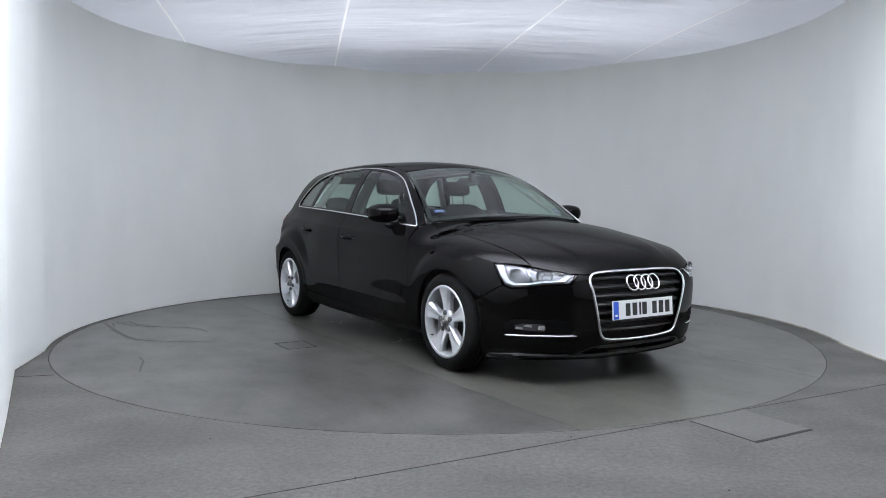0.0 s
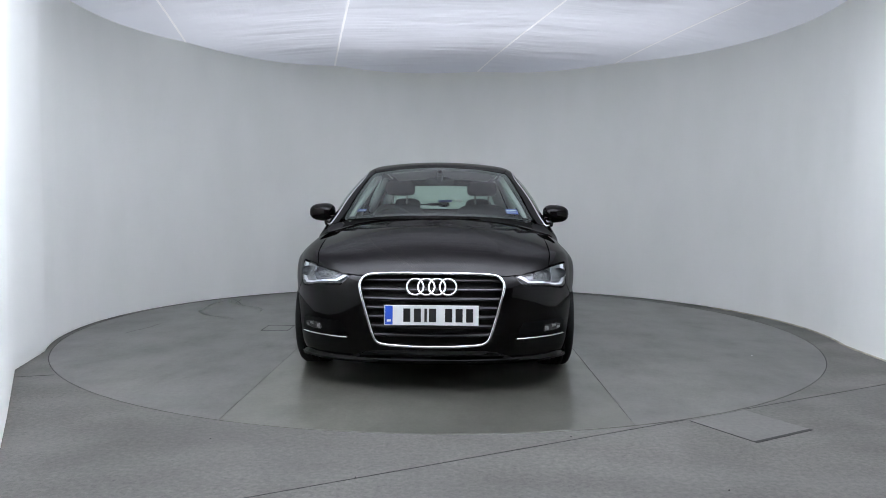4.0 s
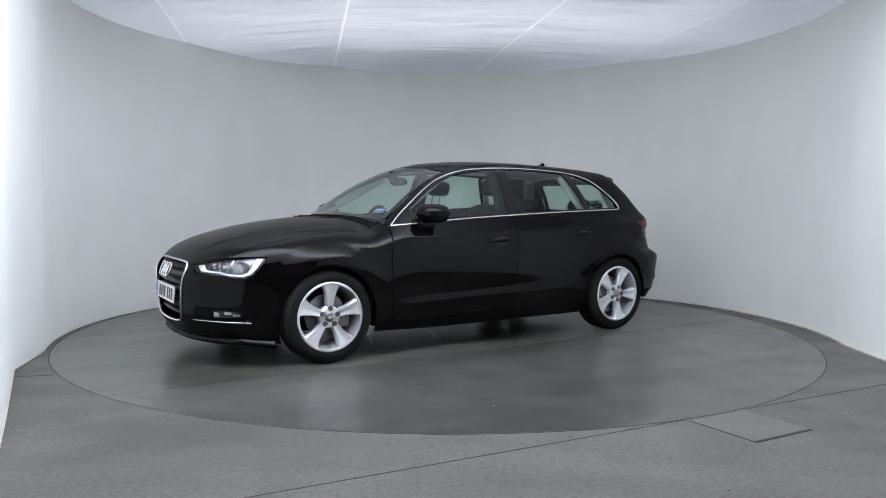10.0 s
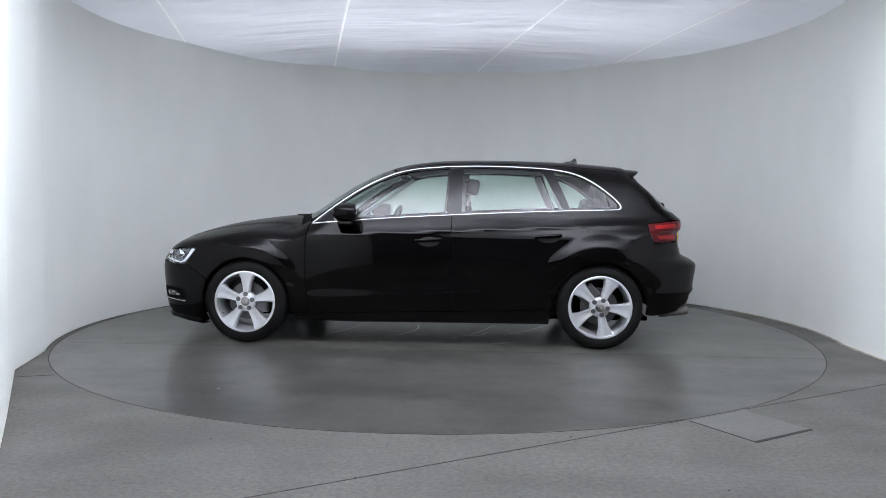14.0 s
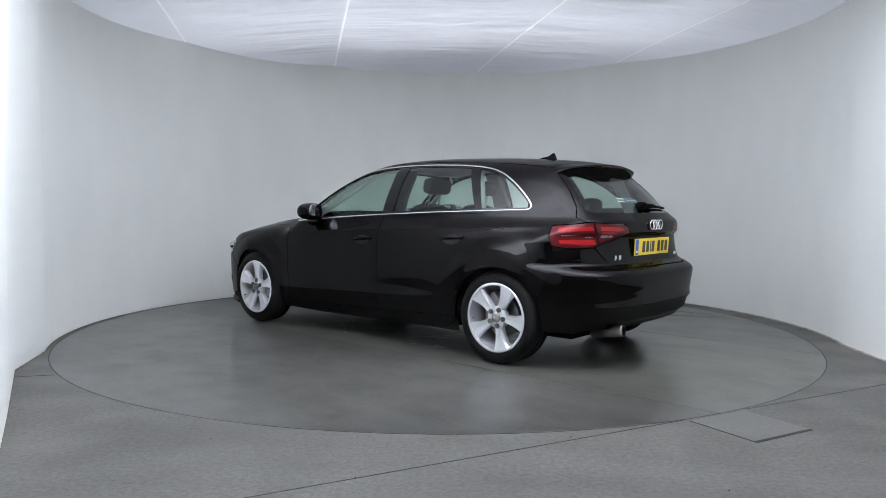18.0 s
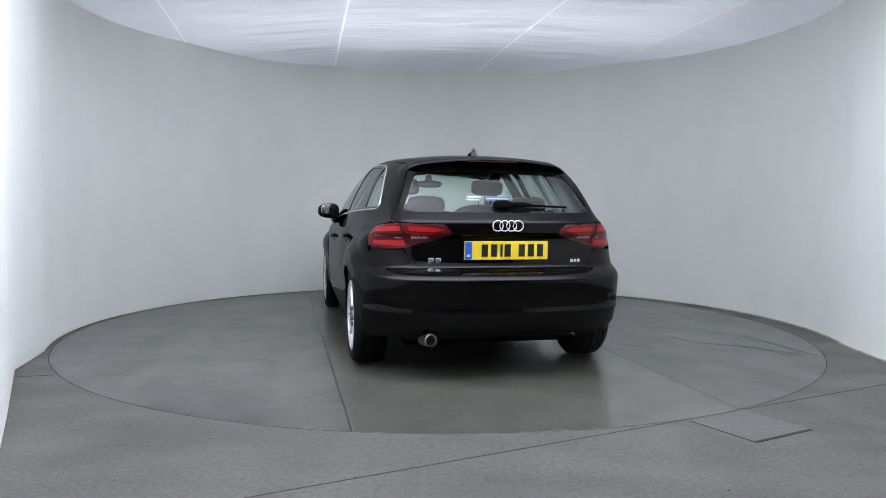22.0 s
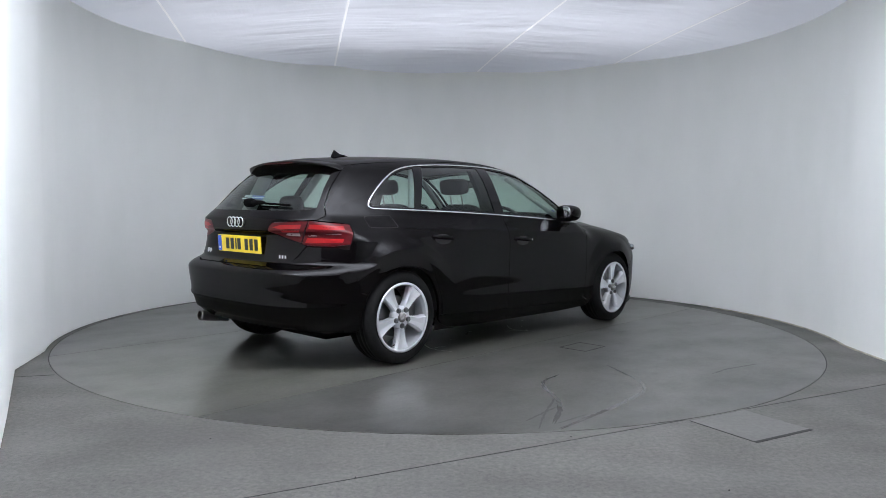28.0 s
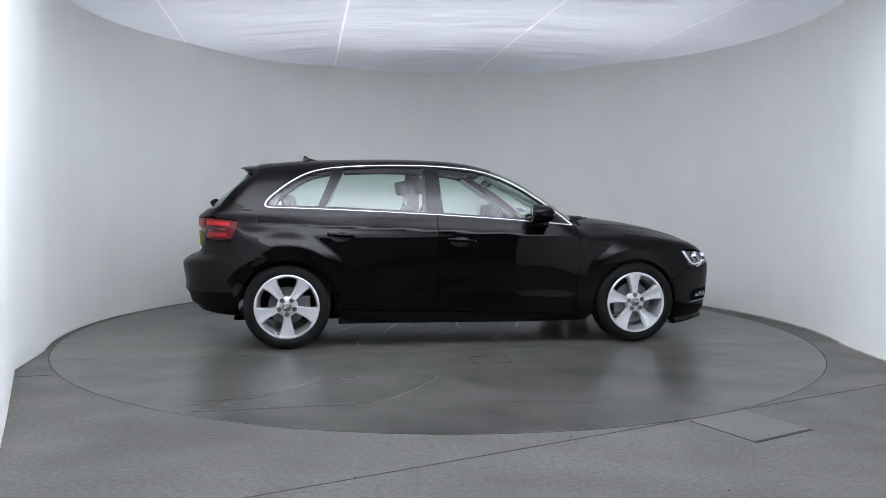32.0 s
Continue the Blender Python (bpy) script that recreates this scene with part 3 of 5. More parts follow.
def arch(x, z, xc, reach, inner):
    """The flare over a wheel: swells softly from its outer edge, then stands upright down to the lip."""
    r = np.sqrt((x - xc) ** 2 + (z - 0.31) ** 2)
    low = np.clip((z - 0.14) / 0.32, 0, 1)
    low = low * low * (3 - 2 * low)
    high = np.clip((z - 0.46) / 0.24, 0, 1)
    high = high * high * (3 - 2 * high)
    hollow = 0.42 * np.exp(-((x - xc) / 0.52) ** 4) * np.clip((1.0 - z) / 0.12, 0, 1)
    return (FLARE((reach - r) / (reach - inner)) - hollow) * high + 0.15 * low * FLARE((0.40 - r) / 0.055)


def side_width(x, z):
    w = SIDE(z)
    hi = np.clip((z - 0.80) / 0.2, 0, 1)
    hi = hi * hi * (3 - 2 * hi)
    w = w + LOWPLAN(x) * (1 - hi) + HIGHPLAN(x) * hi
    # the shoulder crease that runs from lamp to lamp, and the crease low on the doors
    zc = 0.849 - 0.041 * np.clip(x, -1.8, 1.8)
    w = w + 0.010 * np.exp(-np.abs(z - zc) / 0.028) * np.clip((1.15 - x) / 0.7, 0, 1) ** 1.5 * np.clip((x + 1.75) / 0.4, 0, 1)
    zl = 0.405 - 0.03 * x
    w = w + (0.004 + 0.004 * np.clip((x - 0.3) / 0.4, 0, 1)) * np.exp(-((z - zl + 0.03) / 0.035) ** 2) * np.clip((0.9 - x) / 0.25, 0, 1) * np.clip((x + 0.9) / 0.5, 0, 1)
    w = w + 0.036 * arch(x, z, 1.319, 0.485, 0.395) + 0.042 * arch(x, z, -1.319, 0.53, 0.425)
    return w


def skin(x, y, z):
    """Below zero inside the car, above zero outside it."""
    y = np.abs(y)
    top = (z - TOP(x) + CROWN(x) * y * y + 0.04 * y ** 4) / 1.1
    # the raised middle of the bonnet
    dome = 0.003 * (1 + np.tanh((0.36 + 0.22 * (2.05 - x) - y) / 0.018)) * np.clip((x - 0.95) / 0.2, 0, 1) * np.clip((2.1 - x) / 0.2, 0, 1)
    g = smax(top - dome, y - side_width(x, z), KTOP(x))
    nose = x - NOSE(z) + 0.22 * y * y + 0.95 * y ** 6
    g = smax(g, nose * 0.9, 0.07)
    tail = -x + TAIL(z) + (0.12 + 0.10 * np.clip((z - 0.7) / 0.3, 0, 1)) * y * y + 0.75 * y ** 6
    g = smax(g, tail * 0.9, 0.06)
    return g


def cast(o, d, far=4.0, step=0.02, inset=0.0):
    """Along each ray from o, the first point of the skin; misses stop where they come nearest to it."""
    o, d = np.asarray(o, float), np.asarray(d, float)
    o, d = np.broadcast_arrays(o, d)
    n = len(o)
    lo, hi, t = np.zeros(n), np.zeros(n), np.zeros(n)
    hit = np.zeros(n, bool)
    best, bt = np.full(n, 9.0), np.zeros(n)
    live = np.arange(n)
    while len(live):
        p = o[live] + d[live] * t[live, None]
        g = skin(p[:, 0], p[:, 1], p[:, 2]) + inset
        near = g < best[live]
        best[live[near]], bt[live[near]] = g[near], t[live[near]]
        in_it = g < 0
        hi[live[in_it]], hit[live[in_it]] = t[live[in_it]], True
        lo[live[~in_it]] = t[live[~in_it]]
        t[live] += np.clip(0.3 * g, step, 0.08)
        live = live[~in_it & (t[live] < far)]
    k = np.nonzero(hit)[0]
    for _ in range(18):
        mid = (lo[k] + hi[k]) / 2
        p = o[k] + d[k] * mid[:, None]
        g = skin(p[:, 0], p[:, 1], p[:, 2]) + inset < 0
        hi[k], lo[k] = np.where(g, mid, hi[k]), np.where(g, lo[k], mid)
    return o + d * np.where(hit, hi, bt)[:, None]


def from_side(uv, inset=0.0):
    uv = np.asarray(uv, float)
    o = np.stack([uv[:, 0], np.full(len(uv), 1.1), uv[:, 1]], -1)
    return cast(o, (0, -1.0, 0), 1.1, inset=inset)


def from_top(uv, inset=0.0):
    uv = np.asarray(uv, float)
    o = np.stack([uv[:, 0], uv[:, 1], np.full(len(uv), 1.6)], -1)
    return cast(o, (0, 0, -1.0), 1.5, inset=inset)


def from_front(uv, inset=0.0):
    uv = np.asarray(uv, float)
    o = np.stack([np.full(len(uv), 2.4), uv[:, 0], uv[:, 1]], -1)
    return cast(o, (-1.0, 0, 0), 2.4, inset=inset)


def from_back(uv, inset=0.0):
    uv = np.asarray(uv, float)
    o = np.stack([np.full(len(uv), -2.4), uv[:, 0], uv[:, 1]], -1)
    return cast(o, (1.0, 0, 0), 2.4, inset=inset)


def round_end(cx, way):
    """Lifts (angle in degrees, height) from an upright axis at cx; way 1 looks to the nose, -1 to the tail."""
    def lift(uv, inset=0.0):
        uv = np.asarray(uv, float)
        a = np.radians(uv[:, 0])
        d = np.stack([-way * np.cos(a), -np.sin(a), 0 * a], -1)
        o = np.stack([0 * a + cx, 0 * a, uv[:, 1]], -1) - d * 1.6
        return cast(o, d, 1.6, inset=inset)
    return lift


def normals(p):
    e = 0.004
    x, y, z = p.T
    g = np.stack([skin(x + e, y, z) - skin(x - e, y, z), skin(x, y + e, z) - skin(x, y - e, z), skin(x, y, z + e) - skin(x, y, z - e)], -1)
    return g / (np.linalg.norm(g, axis=1)[:, None] + 1e-12)
# ---- the car ----
car = tagged(new("hatchback_car"), "glossy black five-door hatchback with silver five-spoke wheels on the turntable", "car")


class Tilted:
    """Views the side from a slant: flat coordinates are x and the height across the line of sight."""

    def __init__(self, deg):
        a = radians(deg)
        self.d = np.array([0, -math.cos(a), -math.sin(a)])
        self.w = np.array([0, -math.sin(a), math.cos(a)])

    def flat(self, p):
        p = np.asarray(p)
        return np.stack([p[:, 0], p @ self.w], -1)

    def __call__(self, uv, inset=0.0):
        uv = np.asarray(uv, float)
        o = uv[:, :1] * np.array([[1.0, 0, 0]]) + uv[:, 1:] * self.w[None] - self.d[None] * 1.75
        return cast(o, self.d, 2.2, inset=inset)


class RoundEnd:
    def __init__(self, cx, way):
        self.cx, self.way, self.lift = cx, way, round_end(cx, way)

    def flat(self, p):
        p = np.asarray(p)
        return np.stack([np.degrees(np.arctan2(p[:, 1], self.way * (p[:, 0] - self.cx))), p[:, 2]], -1)

    def __call__(self, uv, inset=0.0):
        return self.lift(uv, inset)


SLANT, FLANK = Tilted(38), Tilted(0)
FRONT_END, BACK_END = RoundEnd(1.25, 1), RoundEnd(-1.25, -1)
ENDSCALE = (0.0148, 1)


def both(half):
    """A closed outline from its left half, given from the centre line to the centre line."""
    half = [tuple(p) for p in half]
    return half + [(x, -y) for x, y in half[::-1] if abs(y) > 1e-6]


def both_yz(half):
    half = [tuple(p) for p in half]
    return half + [(-y, z) for y, z in half[::-1] if abs(y) > 1e-6]


def arc(cx, cz, r, a0, a1, n=18):
    return [(cx + r * math.cos(radians(a)), cz + r * math.sin(radians(a))) for a in np.linspace(a0, a1, n)]


ARCH_R, ARCH_Z, AXLE = 0.342, 0.305, 1.319

# the chrome line round the side windows
LOOP = rounded([(0.827, 0.902), (0.827, 0.902), (0.735, 0.982), (0.569, 1.105), (0.443, 1.187), (0.314, 1.254), (0.14, 1.311), (-0.077, 1.336), (-0.385, 1.348),
                (-0.741, 1.340), (-1.009, 1.321), (-1.173, 1.282), (-1.309, 1.206), (-1.434, 1.106), (-1.482, 1.050), (-1.470, 1.022), (-1.40, 1.020),
                (-1.147, 1.013), (-0.702, 0.997), (-0.271, 0.977), (0.151, 0.954), (0.484, 0.931), (0.73, 0.911)], 2)


def shrink(loop, d):
    """Moves a closed outline inwards."""
    p = np.array(loop)
    n = len(p)
    area = sum(p[i][0] * p[(i + 1) % n][1] - p[(i + 1) % n][0] * p[i][1] for i in range(n))
    out = []
    for i in range(n):
        t = p[(i + 1) % n] - p[i - 1]
        t = t / (np.linalg.norm(t) + 1e-9)
        nrm = np.array([-t[1], t[0]]) * (1 if area > 0 else -1)
        out.append(p[i] + nrm * d)
    return out


# bonnet edge against the wing
WING_TOP = [(1.915, 0.672), (1.80, 0.692), (1.5, 0.702), (1.2, 0.702), (1.0, 0.697), (0.942, 0.689), (0.927, 0.677), (0.895, 0.680), (0.864, 0.695), (0.851, 0.720)]


def build_bonnet():
    half = [(2.108, 0), (2.106, 0.2), (2.101, 0.33), (2.088, 0.42), (2.06, 0.505), (1.99, 0.61), (1.925, 0.668), (1.80, 0.688), (1.5, 0.698), (1.2, 0.698), (1.0, 0.692), (0.945, 0.684), (0.935, 0.672),
            (0.985, 0.45), (1.03, 0.2), (1.04, 0)]
    panel("bonnet", both(half), from_top, PAINT, car, 0.02, mirror=False)
    half = [(1.034, 0), (1.024, 0.2), (0.979, 0.45), (0.929, 0.670), (0.89, 0.674), (0.862, 0.686), (0.855, 0.668), (0.885, 0.635), (0.915, 0.45), (0.955, 0.2), (0.965, 0)]
    panel("cowl", both(half), from_top, PLASTIC, car, 0.03, mirror=False, label="black plastic scuttle under the windscreen")


build_bonnet()


def build_windscreen():
    half = [(0, 0.972), (0.3, 0.966), (0.55, 0.949), (0.668, 0.935), (0.684, 0.950), (0.655, 1.02), (0.60, 1.15), (0.548, 1.262), (0.528, 1.292), (0.50, 1.302), (0.3, 1.332), (0, 1.348)]
    panel("windscreen", both_yz(half), from_front, GLASS, car, 0.04, 0.004, mirror=False, label="tinted windscreen")
    inner = [(0, 0.99), (0.3, 0.984), (0.54, 0.968), (0.652, 0.957), (0.63, 1.02), (0.575, 1.15), (0.524, 1.258), (0.506, 1.278), (0.3, 1.31), (0, 1.326)]
    panel("windscreen_border", both_yz(half), from_front, GLASS_DARK, car, 0.04, 0.004, proud=-0.003, mirror=False, holes=[both_yz(inner)])


build_windscreen()


def build_roof():
    half = [(0.292, 0), (0.275, 0.3), (0.218, 0.515), (0.10, 0.535), (-0.3, 0.548), (-0.8, 0.542), (-1.2, 0.53), (-1.5, 0.515), (-1.62, 0.50), (-1.66, 0.30), (-1.675, 0)]
    panel("roof", both(half), from_top, PAINT, car, 0.03, mirror=False)


build_roof()


def build_side():
    # wing
    top3 = from_top(WING_TOP)
    out = [tuple(q) for q in top3]
    low = [(0.849, 0.905), (0.862, 0.727), (0.863, 0.48), (0.842, 0.27), (0.90, 0.235), (0.972, 0.235)]
    low += [q for q in arc(AXLE, ARCH_Z, ARCH_R, 191, 30, 26)] + [(1.66, 0.50), (1.80, 0.588), (1.765, 0.64), (1.712, 0.713), (1.80, 0.712)]
    p3 = np.concatenate([top3, from_side(low)])
    panel("front_wing", SLANT.flat(p3), SLANT, PAINT, car, 0.013, 0.03)
    # doors
    belt = lambda x: np.interp(x, [-1.47, -1.147, -0.702, -0.271, 0.151, 0.484, 0.83], [1.016, 1.006, 0.990, 0.970, 0.947, 0.924, 0.897])
    d = [(0.840, belt(0.84) + 0.004), (0.857, 0.727), (0.858, 0.48), (0.832, 0.232), (0.3, 0.252), (-0.225, 0.266), (-0.225, 0.6), (-0.225, belt(-0.225))]
    d += [(x, belt(x)) for x in (0.0, 0.3, 0.6)]
    panel("front_door", FLANK.flat(from_side(d)), FLANK, PAINT, car, 0.017)
    d = [(-0.231, belt(-0.231)), (-0.231, 0.6), (-0.231, 0.267), (-0.5, 0.275), (-0.86, 0.288), (-0.935, 0.294)] + arc(-AXLE, ARCH_Z, ARCH_R + 0.035, 1, 42, 9)
    d += [(-1.063, 0.677), (-1.138, 0.775), (-1.176, 0.88), (-1.172, 0.94), (-1.135, belt(-1.135))] + [(x, belt(x)) for x in (-1.0, -0.7, -0.45)]
    panel("rear_door", FLANK.flat(from_side(d)), FLANK, PAINT, car, 0.016)
    # sill
    d = [(0.838, 0.262), (0.836, 0.228), (0.3, 0.247), (-0.225, 0.261), (-0.86, 0.282), (-0.945, 0.285), (-0.976, 0.278), (-0.974, 0.262), (-0.935, 0.225), (-0.86, 0.195), (-0.5, 0.178), (0.5, 0.170), (0.88, 0.178), (0.95, 0.20), (0.972, 0.228), (0.90, 0.228)]
    panel("sill", FLANK.flat(from_side(d)), FLANK, PAINT, car, 0.03, 0.02)
    # roof rail, pillars and rear quarter in one pressing
    d3 = [tuple(q) for q in from_top([(0.215, 0.522), (0.10, 0.541), (-0.3, 0.554), (-0.8, 0.548), (-1.2, 0.536), (-1.5, 0.521), (-1.60, 0.512)])]
    back = from_back([(0.535, 1.262), (0.575, 1.16), (0.625, 1.04), (0.668, 0.975), (0.662, 0.948)])
    d3 += [tuple(q) for q in back]
    low = [(-1.80, 0.938), (-1.668, 0.926), (-1.672, 0.868), (-1.70, 0.795), (-1.71, 0.76), (-1.715, 0.62), (-1.66, 0.50)] + arc(-AXLE, ARCH_Z, ARCH_R, 148, -4, 24) + [(-0.947, 0.292)] + arc(-AXLE, ARCH_Z, ARCH_R + 0.030, 1, 42, 9)
    low += [(-1.058, 0.672), (-1.133, 0.775), (-1.171, 0.88), (-1.167, 0.94), (-1.132, 1.012)]
    low += [p for p in reversed(LOOP) if p[0] < -1.13 and p[1] < 1.04 and p[0] > -1.46]
    d3 += [tuple(q) for q in from_side(low)]
    loop_top = sorted([p for p in LOOP if p[1] > 0.93 + 0.12 * (0.83 - p[0]) * (p[0] > -1.45) - 0.2 * (p[0] < -1.45)], key=lambda p: p[0])
    d3 += [tuple(q) for q in from_side(loop_top)]
    d3 += [tuple(q) for q in from_side([(0.832, 0.905), (0.842, 0.912)])]
    d3 += [tuple(q) for q in from_front([(0.722, 0.920), (0.705, 0.950), (0.665, 1.02), (0.612, 1.15), (0.558, 1.265)])]
    panel("side_frame", SLANT.flat(np.array(d3)), SLANT, PAINT, car, 0.014, 0.025)


build_side()


def clip(poly, at, keep):
    """Cuts an outline along a straight line; what lies on the side of keep stays."""
    at, keep = np.array(at), np.array(keep)
    out = []
    n = len(poly)
    for i in range(n):
        a, b = np.array(poly[i]), np.array(poly[(i + 1) % n])
        da, db = (a - at) @ keep, (b - at) @ keep
        if da >= 0:
            out.append(a)
        if da * db < 0:
            out.append(a + (b - a) * da / (da - db))
    return out


def build_windows():
    inner = shrink(LOOP, 0.006)
    pane = shrink(LOOP, 0.016)
    front = clip(clip(pane, (0.66, 0.9), (-1, -0.12)), (-0.192, 1.0), (1, 0.02))
    rear = clip(clip(pane, (-0.300, 1.0), (-1, -0.02)), (-1.052, 1.02), (1, -0.52))
    quarter = clip(pane, (-1.105, 1.02), (-1, 0.42))
    panel("window_frame", FLANK.flat(from_side(inner)), FLANK, GLASS_DARK, car, 0.03, 0.008, proud=-0.004, holes=[front, rear, quarter])
    for nm, o in (("front_door_glass", front), ("rear_door_glass", rear), ("quarter_glass", quarter)):
        panel(nm, FLANK.flat(from_side(shrink(o, -0.006))), FLANK, GLASS, car, 0.05, 0.003, proud=-0.008, label="tinted side window")
    p = from_side(densify(LOOP, 0.025))
    p = p - normals(p) * 0.0012
    for s in (1, -1):
        v, f = tube([(x, y * s, z) for x, y, z in p], 0.0062, 8, True)
        link_mesh("window_trim", v, f, CHROME, car, label="bright chrome strip round the side windows")


build_windows()


def build_front():
    # bumper cover with the openings for grille and lamps
    pts = [tuple(q) for q in from_top([(2.112, 0.0), (2.110, 0.2), (2.105, 0.33), (2.092, 0.422)])]
    pts += [tuple(q) for q in from_front([(0.452, 0.655), (0.512, 0.598), (0.60, 0.594), (0.66, 0.588)])]
    pts += [tuple(q) for q in from_side([(1.93, 0.574), (1.86, 0.567), (1.806, 0.584), (1.66, 0.494)])]
    pts += [tuple(q) for q in from_side(arc(AXLE, ARCH_Z, ARCH_R, 28, -26, 10) + [(1.70, 0.135)])]
    pts += [tuple(q) for q in from_front([(0.70, 0.150), (0.62, 0.158), (0.50, 0.165), (0.25, 0.17), (0.0, 0.17)])]
    half = [tuple(q) for q in FRONT_END.flat(np.array(pts))]
    half[0], half[-1] = (0.0, half[0][1]), (0.0, half[-1][1])
    outline = half + [(-a, z) for a, z in half[-2:0:-1]]
    grille = GRILLE()
    panel("front_bumper", outline, FRONT_END, PAINT, car, 0.015, 0.02, mirror=False, holes=[[tuple(q) for q in FRONT_END.flat(from_front(grille))]], scale=ENDSCALE)


def GRILLE():
    half = [(0, 0.668), (0.18, 0.668), (0.335, 0.662), (0.378, 0.650), (0.405, 0.612), (0.398, 0.570), (0.365, 0.45), (0.33, 0.325), (0.312, 0.288), (0.275, 0.270), (0.12, 0.262), (0, 0.261)]
    return both_yz(half)


build_front()


def build_back():
    pts = [tuple(q) for q in from_back([(0, 0.655), (0.25, 0.654), (0.44, 0.652), (0.51, 0.66), (0.56, 0.715), (0.61, 0.782)])]
    pts += [tuple(q) for q in from_side([(-1.78, 0.775), (-1.71, 0.765), (-1.712, 0.62), (-1.66, 0.494)])]
    pts += [tuple(q) for q in from_side(arc(-AXLE, ARCH_Z, ARCH_R, 150, 188, 9) + [(-1.70, 0.250)])]
    pts += [tuple(q) for q in from_back([(0.68, 0.262), (0.60, 0.266), (0.515, 0.268), (0.495, 0.285), (0.463, 0.297), (0.431, 0.285), (0.41, 0.268), (0.3, 0.268), (0.0, 0.268)])]
    half = [tuple(q) for q in BACK_END.flat(np.array(pts))]
    half[0], half[-1] = (0.0, half[0][1]), (0.0, half[-1][1])
    # the cut-out for the exhaust is on one side only
    plain = [(a, z) for a, z in half if not (0.275 < z < 0.30 and a < 45)]
    panel("rear_bumper", half + [(-a, z) for a, z in plain[-2:0:-1]], BACK_END, PAINT, car, 0.013, 0.02, mirror=False, scale=ENDSCALE)
    half = [(0, 0.660), (0.25, 0.659), (0.44, 0.657), (0.503, 0.665), (0.553, 0.72), (0.603, 0.788), (0.560, 0.806), (0.42, 0.842), (0.335, 0.868), (0.338, 0.90), (0.378, 0.935), (0.46, 0.938),
            (0.56, 0.944), (0.658, 0.953), (0.6645, 0.975), (0.6215, 1.04), (0.5715, 1.16), (0.5315, 1.262), (0.512, 1.30), (0.3, 1.315), (0, 1.32)]
    glass_half = [(0, 1.005), (0.3, 1.005), (0.55, 1.008), (0.60, 1.02), (0.575, 1.08), (0.50, 1.235), (0.47, 1.262), (0.3, 1.272), (0, 1.276)]
    panel("tailgate", both_yz(half), from_back, PAINT, car, 0.014, 0.015, mirror=False, holes=[both_yz(glass_half)])
    panel("rear_window", both_yz([(y * 1.01, 1.14 + (z - 1.14) * 1.03) for y, z in glass_half]), from_back, GLASS, car, 0.04, 0.003, proud=-0.004, mirror=False, label="tinted rear window")


build_back()


def ellipsoid(bm, c, size, power=3.5, m=None, nu=20, nv=12):
    """A cushion-like rounded block."""
    def sp(v, e):
        return math.copysign(abs(v) ** e, v)
    e = 2 / power
    rows = []
    for i in range(1, nv):
        ph = -math.pi / 2 + math.pi * i / nv
        rows.append([bm.verts.new((c[0] + size[0] * sp(math.cos(ph), e) * sp(math.cos(2 * math.pi * j / nu), e), c[1] + size[1] * sp(math.cos(ph), e) * sp(math.sin(2 * math.pi * j / nu), e),
                                   c[2] + size[2] * sp(math.sin(ph), e))) for j in range(nu)])
    lo, hi = bm.verts.new((c[0], c[1], c[2] - size[2])), bm.verts.new((c[0], c[1], c[2] + size[2]))
    for i in range(len(rows) - 1):
        for j in range(nu):
            bm.faces.new((rows[i][j], rows[i][(j + 1) % nu], rows[i + 1][(j + 1) % nu], rows[i + 1][j]))
    for j in range(nu):
        bm.faces.new((lo, rows[0][(j + 1) % nu], rows[0][j]))
        bm.faces.new((hi, rows[-1][j], rows[-1][(j + 1) % nu]))
    vs = [v for r in rows for v in r] + [lo, hi]
    if m:
        bmesh.ops.transform(bm, matrix=m, verts=vs)
    return vs


def cushion(name, c, size, mat, parent, power=3.5, m=None, label=""):
    bm = bmesh.new()
    ellipsoid(bm, c, size, power, m)
    return part(name, bm, mat, parent, label, True)


def disc_y(bm, r, y0, y1, n=24, m=None):
    """A short round bar along y."""
    a = [bm.verts.new((r * math.sin(2 * math.pi * i / n), y0, r * math.cos(2 * math.pi * i / n))) for i in range(n)]
    b = [bm.verts.new((r * math.sin(2 * math.pi * i / n), y1, r * math.cos(2 * math.pi * i / n))) for i in range(n)]
    for i in range(n):
        bm.faces.new((a[i], a[(i + 1) % n], b[(i + 1) % n], b[i]))
    bm.faces.new(a[::-1])
    bm.faces.new(b)
    if m:
        bmesh.ops.transform(bm, matrix=m, verts=a + b)


